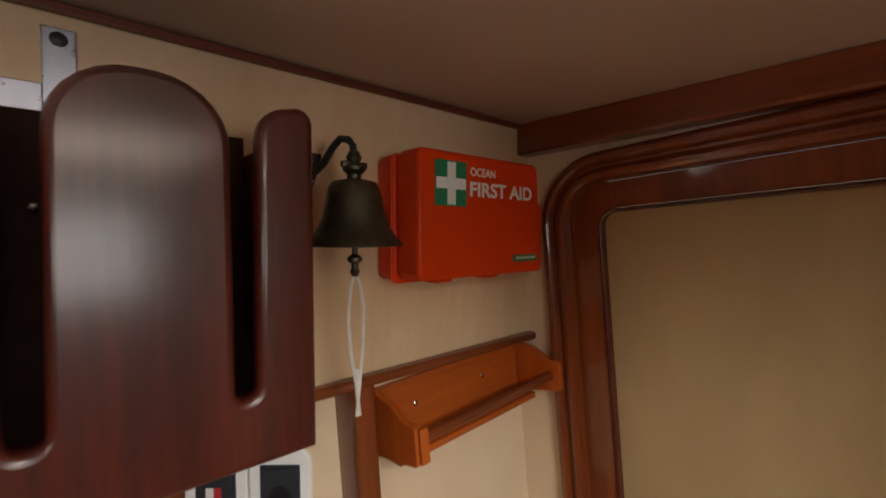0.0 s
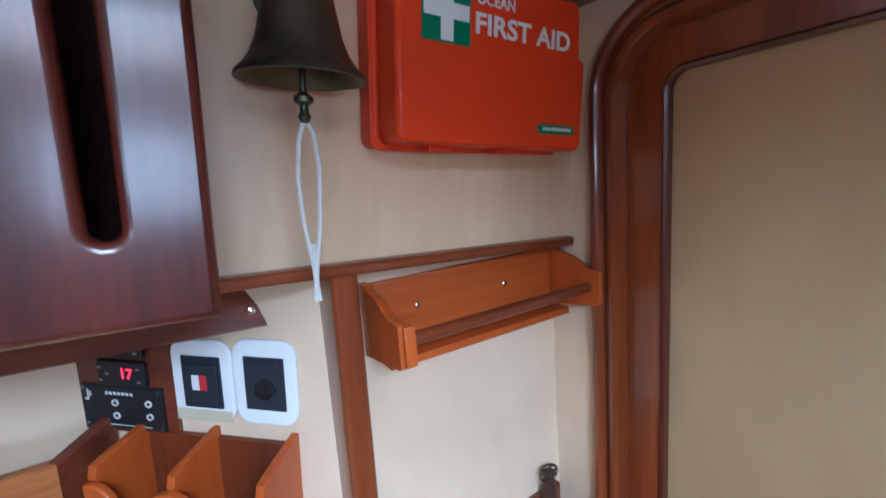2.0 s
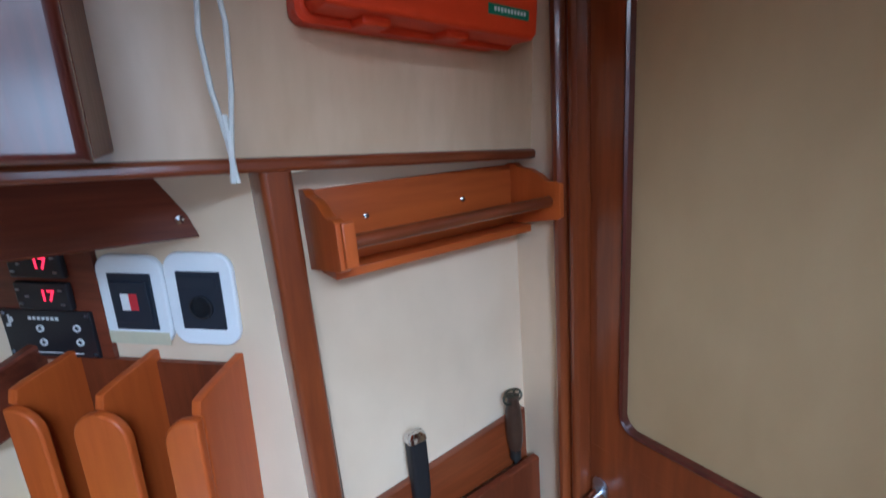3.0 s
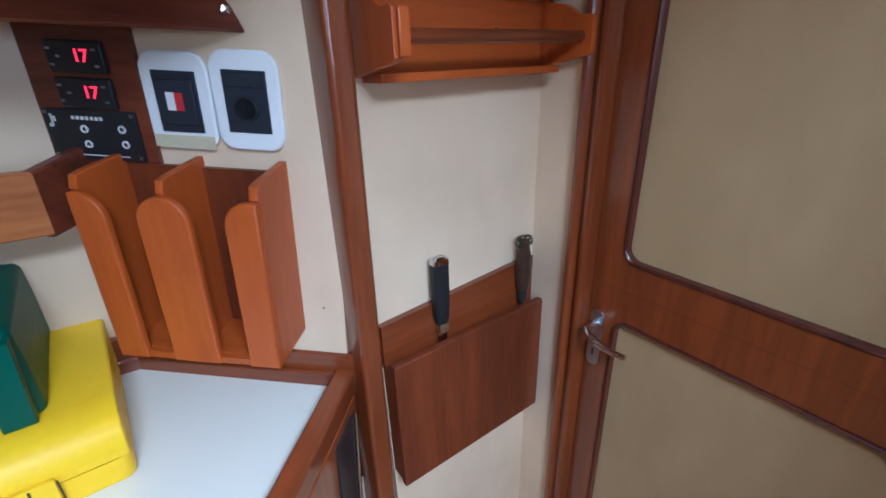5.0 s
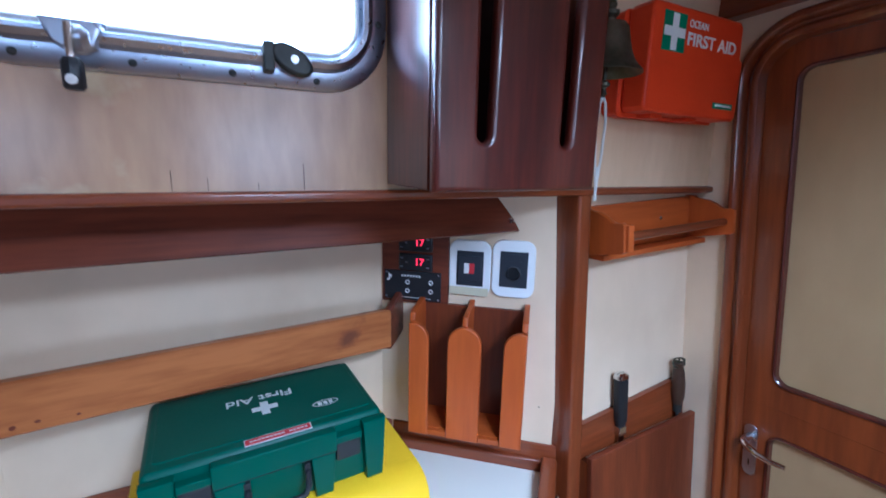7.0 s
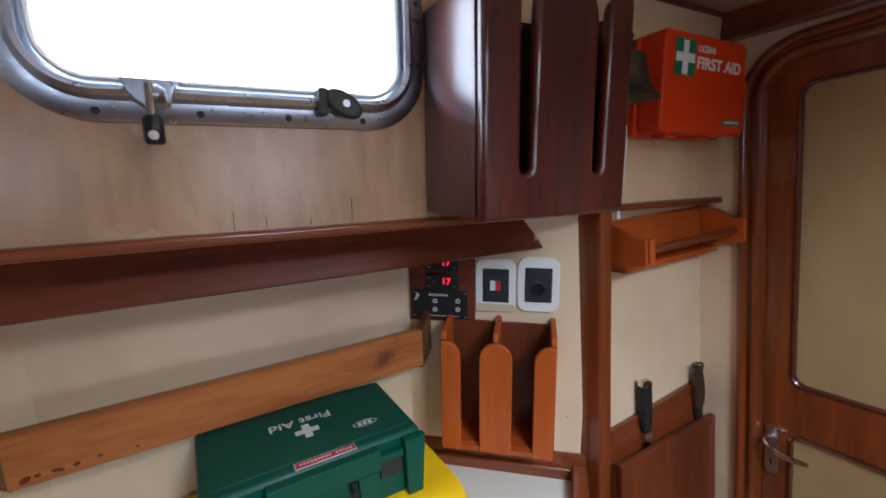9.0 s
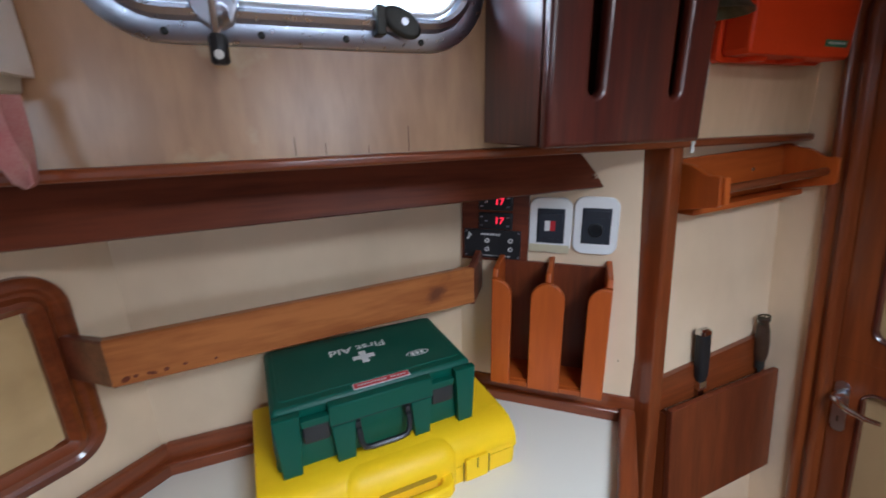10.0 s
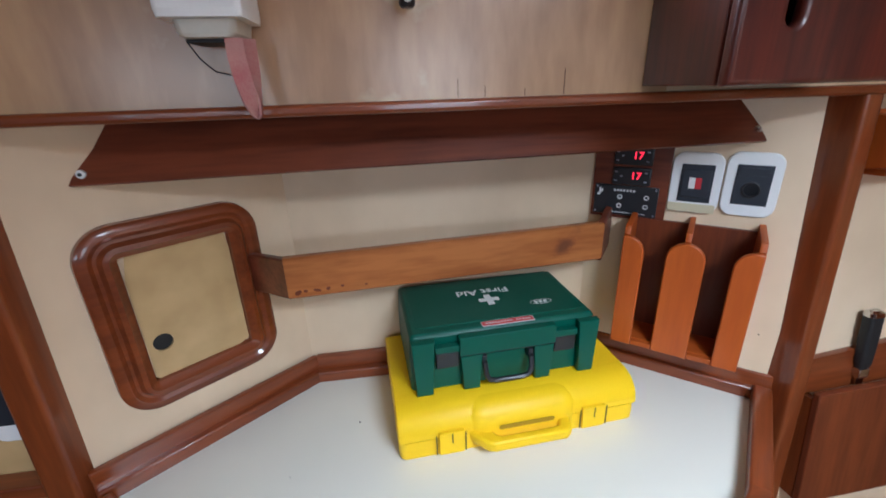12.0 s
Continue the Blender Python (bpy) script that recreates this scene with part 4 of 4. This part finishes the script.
part("lid_panel", shell(0.016, GW - 0.014, 0.034, GD - 0.012, ((0.1242, 0.0), (0.1256, 0.002)), 0.010), GREEN, glid)
for px0, px1 in ((0.002, 0.046), (0.094, 0.138), (0.240, 0.282), (0.332, 0.375)):
    zt = 0.1185 if px0 in (0.002, 0.332) else 0.0785
    part("pillar", prism([(px0 + 0.006, 0.002), (px1 - 0.006, 0.002), (px1, zt), (px0, zt)], -0.008, 0.0098, "y", 0.003), GREEN, grn)
part("front_band", bm_box(0.092, 0.284, -0.009, 0.0098, 0.0790, 0.1205, 0.003), GREEN, grn)
part("seam", bm_box(0.0925, 0.2835, -0.0094, -0.0088, 0.0812, 0.0824), BLACK, grn)
for lx0, lx1 in ((0.048, 0.092), (0.284, 0.328)):
    lt = part("latch", bm_box(lx0, lx1, -0.004, 0.0098, 0.056, 0.090, 0.003), BLACK, grn, "black plastic latch")
    part("latch_hood", bm_box(lx0 - 0.002, lx1 + 0.002, -0.006, 0.0098, 0.0905, 0.104, 0.002), GREEN, grn)
part("handle", tube([(0.140, 0.006, 0.066), (0.140, -0.012, 0.060), (0.141, -0.018, 0.040), (0.147, -0.020, 0.028), (0.160, -0.020, 0.024), (0.214, -0.020, 0.024), (0.226, -0.020, 0.028), (0.232, -0.018, 0.040), (0.233, -0.012, 0.060), (0.233, 0.006, 0.066)], 0.0055, 8), BLACK, grn, "black folding handle")
for hx0 in (0.135, 0.228):
    part("handle_hinge", bm_box(hx0, hx0 + 0.010, -0.010, 0.0098, 0.056, 0.076, 0.002), BLACK, grn)
cx, cy = 0.186, 0.112
part("cross", join(bm_box(cx - 0.022, cx + 0.022, cy - 0.006, cy + 0.008, 0.1258, 0.1262), bm_box(cx - 0.007, cx + 0.007, cy - 0.021, cy + 0.0225, 0.1259, 0.1264)), PWHITE, glid, "printed white cross")
lettering("lettering", "First Aid", 0.030, glid, PWHITE, pose(cx - 0.004, cy + 0.040, 0.1260, 0, 0, 180), 0.0003, 0.0004, 0.115)
lx, ly = 0.288, 0.078
part("oval_logo", join(loft([[(lx + (0.024 + d) * math.cos(2 * math.pi * i / 24), ly + (0.010 + d) * math.sin(2 * math.pi * i / 24), 0.1260) for i in range(24)] for d in (0, -0.002)]), *[bm_box(lx - 0.014 + 0.010 * i, lx - 0.007 + 0.010 * i, ly - 0.005, ly + 0.005, 0.1257, 0.1261) for i in range(3)]), PWHITE, glid, "small white oval mark")
sticker = part("red_label", bm_box(0.142, 0.248, 0.011, 0.029, 0.1258, 0.1263), PWHITE, glid, "red and white sticker")
part("label_print", bm_box(0.1435, 0.2465, 0.0135, 0.0275, 0.1264, 0.1267), PRED, sticker, "red sticker print")
part("label_bars", join(*[bm_box(0.150 + 0.0062 * i, 0.1545 + 0.0062 * i, 0.0185, 0.0225, 0.1268, 0.1270) for i in range(15) if i != 9]), PWHITE, sticker)

# ---- white box with a strap on the side wall ----
UNIT_M = pose(-0.012, 0, 0)
lamp = thing("wall_unit", "aged white plastic wall unit with an open base", "wall unit", UNIT_M, base=(-0.6, 0.56, 1.475))
part("housing", join(loft([[(x, y, z) for x, y in rrect(-0.614 - f, -0.532 + f, 0.478 - f, 0.559, 0.006, 3)] for z, f in ((1.492, 0.002), (1.50, 0.003), (1.62, 0.0), (1.66, -0.004))], cap=True)), WHITE, lamp)
part("inner_tray", loft([[(x, y, z) for x, y in rrect(-0.604 - f, -0.542 + f, 0.488, 0.558, 0.008, 3)] for z, f in ((1.474, -0.006), (1.478, 0.0), (1.4915, 0.002))], cap=True), IVORY, lamp)
# black block for the shade in the open base; no opening is cut
part("gap_shade", bm_box(-0.600, -0.560, 0.505, 0.553, 1.470, 1.4745, 0.001), RUBBER, lamp)
part("wire", tube([(-0.606, 0.52, 1.474), (-0.60, 0.535, 1.455), (-0.59, 0.548, 1.442), (-0.575, 0.555, 1.438)], 0.0009, 5), RUBBER, lamp, "thin black wire")


def ribbon(path, w, th):
    rings = []
    for i, (x, y, z, tw) in enumerate(path):
        d = Vector((math.cos(radians(tw)), math.sin(radians(tw)), 0))
        nn = Vector((-d.y, d.x, 0))
        c = Vector((x, y, z))
        rings.append([c + d * s * w / 2 + nn * t * th / 2 for s, t in ((-1, -1), (1, -1), (1, 1), (-1, 1))])
    return loft(rings, cap=True)


strap = thing("webbing_strap", "faded pink webbing strap hanging in a loop", "strap", base=(-0.556, 0.50, 1.39))
part("strap", ribbon([(-0.560, 0.497, 1.4738, 5), (-0.559, 0.492, 1.455, 8), (-0.556, 0.490, 1.43, 20), (-0.553, 0.490, 1.408, 55), (-0.551, 0.493, 1.394, 80), (-0.549, 0.499, 1.388, 95), (-0.547, 0.506, 1.392, 100), (-0.546, 0.508, 1.41, 95), (-0.548, 0.508, 1.44, 60), (-0.550, 0.510, 1.4738, 20)], 0.019, 0.0022), PINK, strap)

for x, h in ((-0.300, 0.030), (-0.262, 0.018), (-0.148, 0.042), (-0.205, 0.012)):
    solid("panel_crack", bm_box(x, x + 0.0007, 0.5591, 0.5596, 1.402, 1.402 + h * 0.8), MATT_DARK, "short dark crack in the varnished panelling", "crack", kind=S)

# ---- aft shelf edge ----
solid("shelf_edge", bm_box(-1.9, -0.996, 0.545, 0.584, 0.800, 0.828, 0.004), MAH_X, "varnished wooden shelf edge under the white plate", "trim", kind=S)

crumbs = join(*[lathe([(0.0002, 0.0), (r, 0.0004), (r * 0.8, r), (0.0002, r * 1.2)], (x, y, COUNTER), 6) for x, y, r in ((-0.500, 0.665, 0.0018), (-0.236, 0.392, 0.0022), (-0.244, 0.397, 0.0013), (-0.62, 0.55, 0.0010))])
solid("crumbs", crumbs, MATT_DARK, "few tiny dark crumbs on the white counter", "crumbs", kind="stuff")
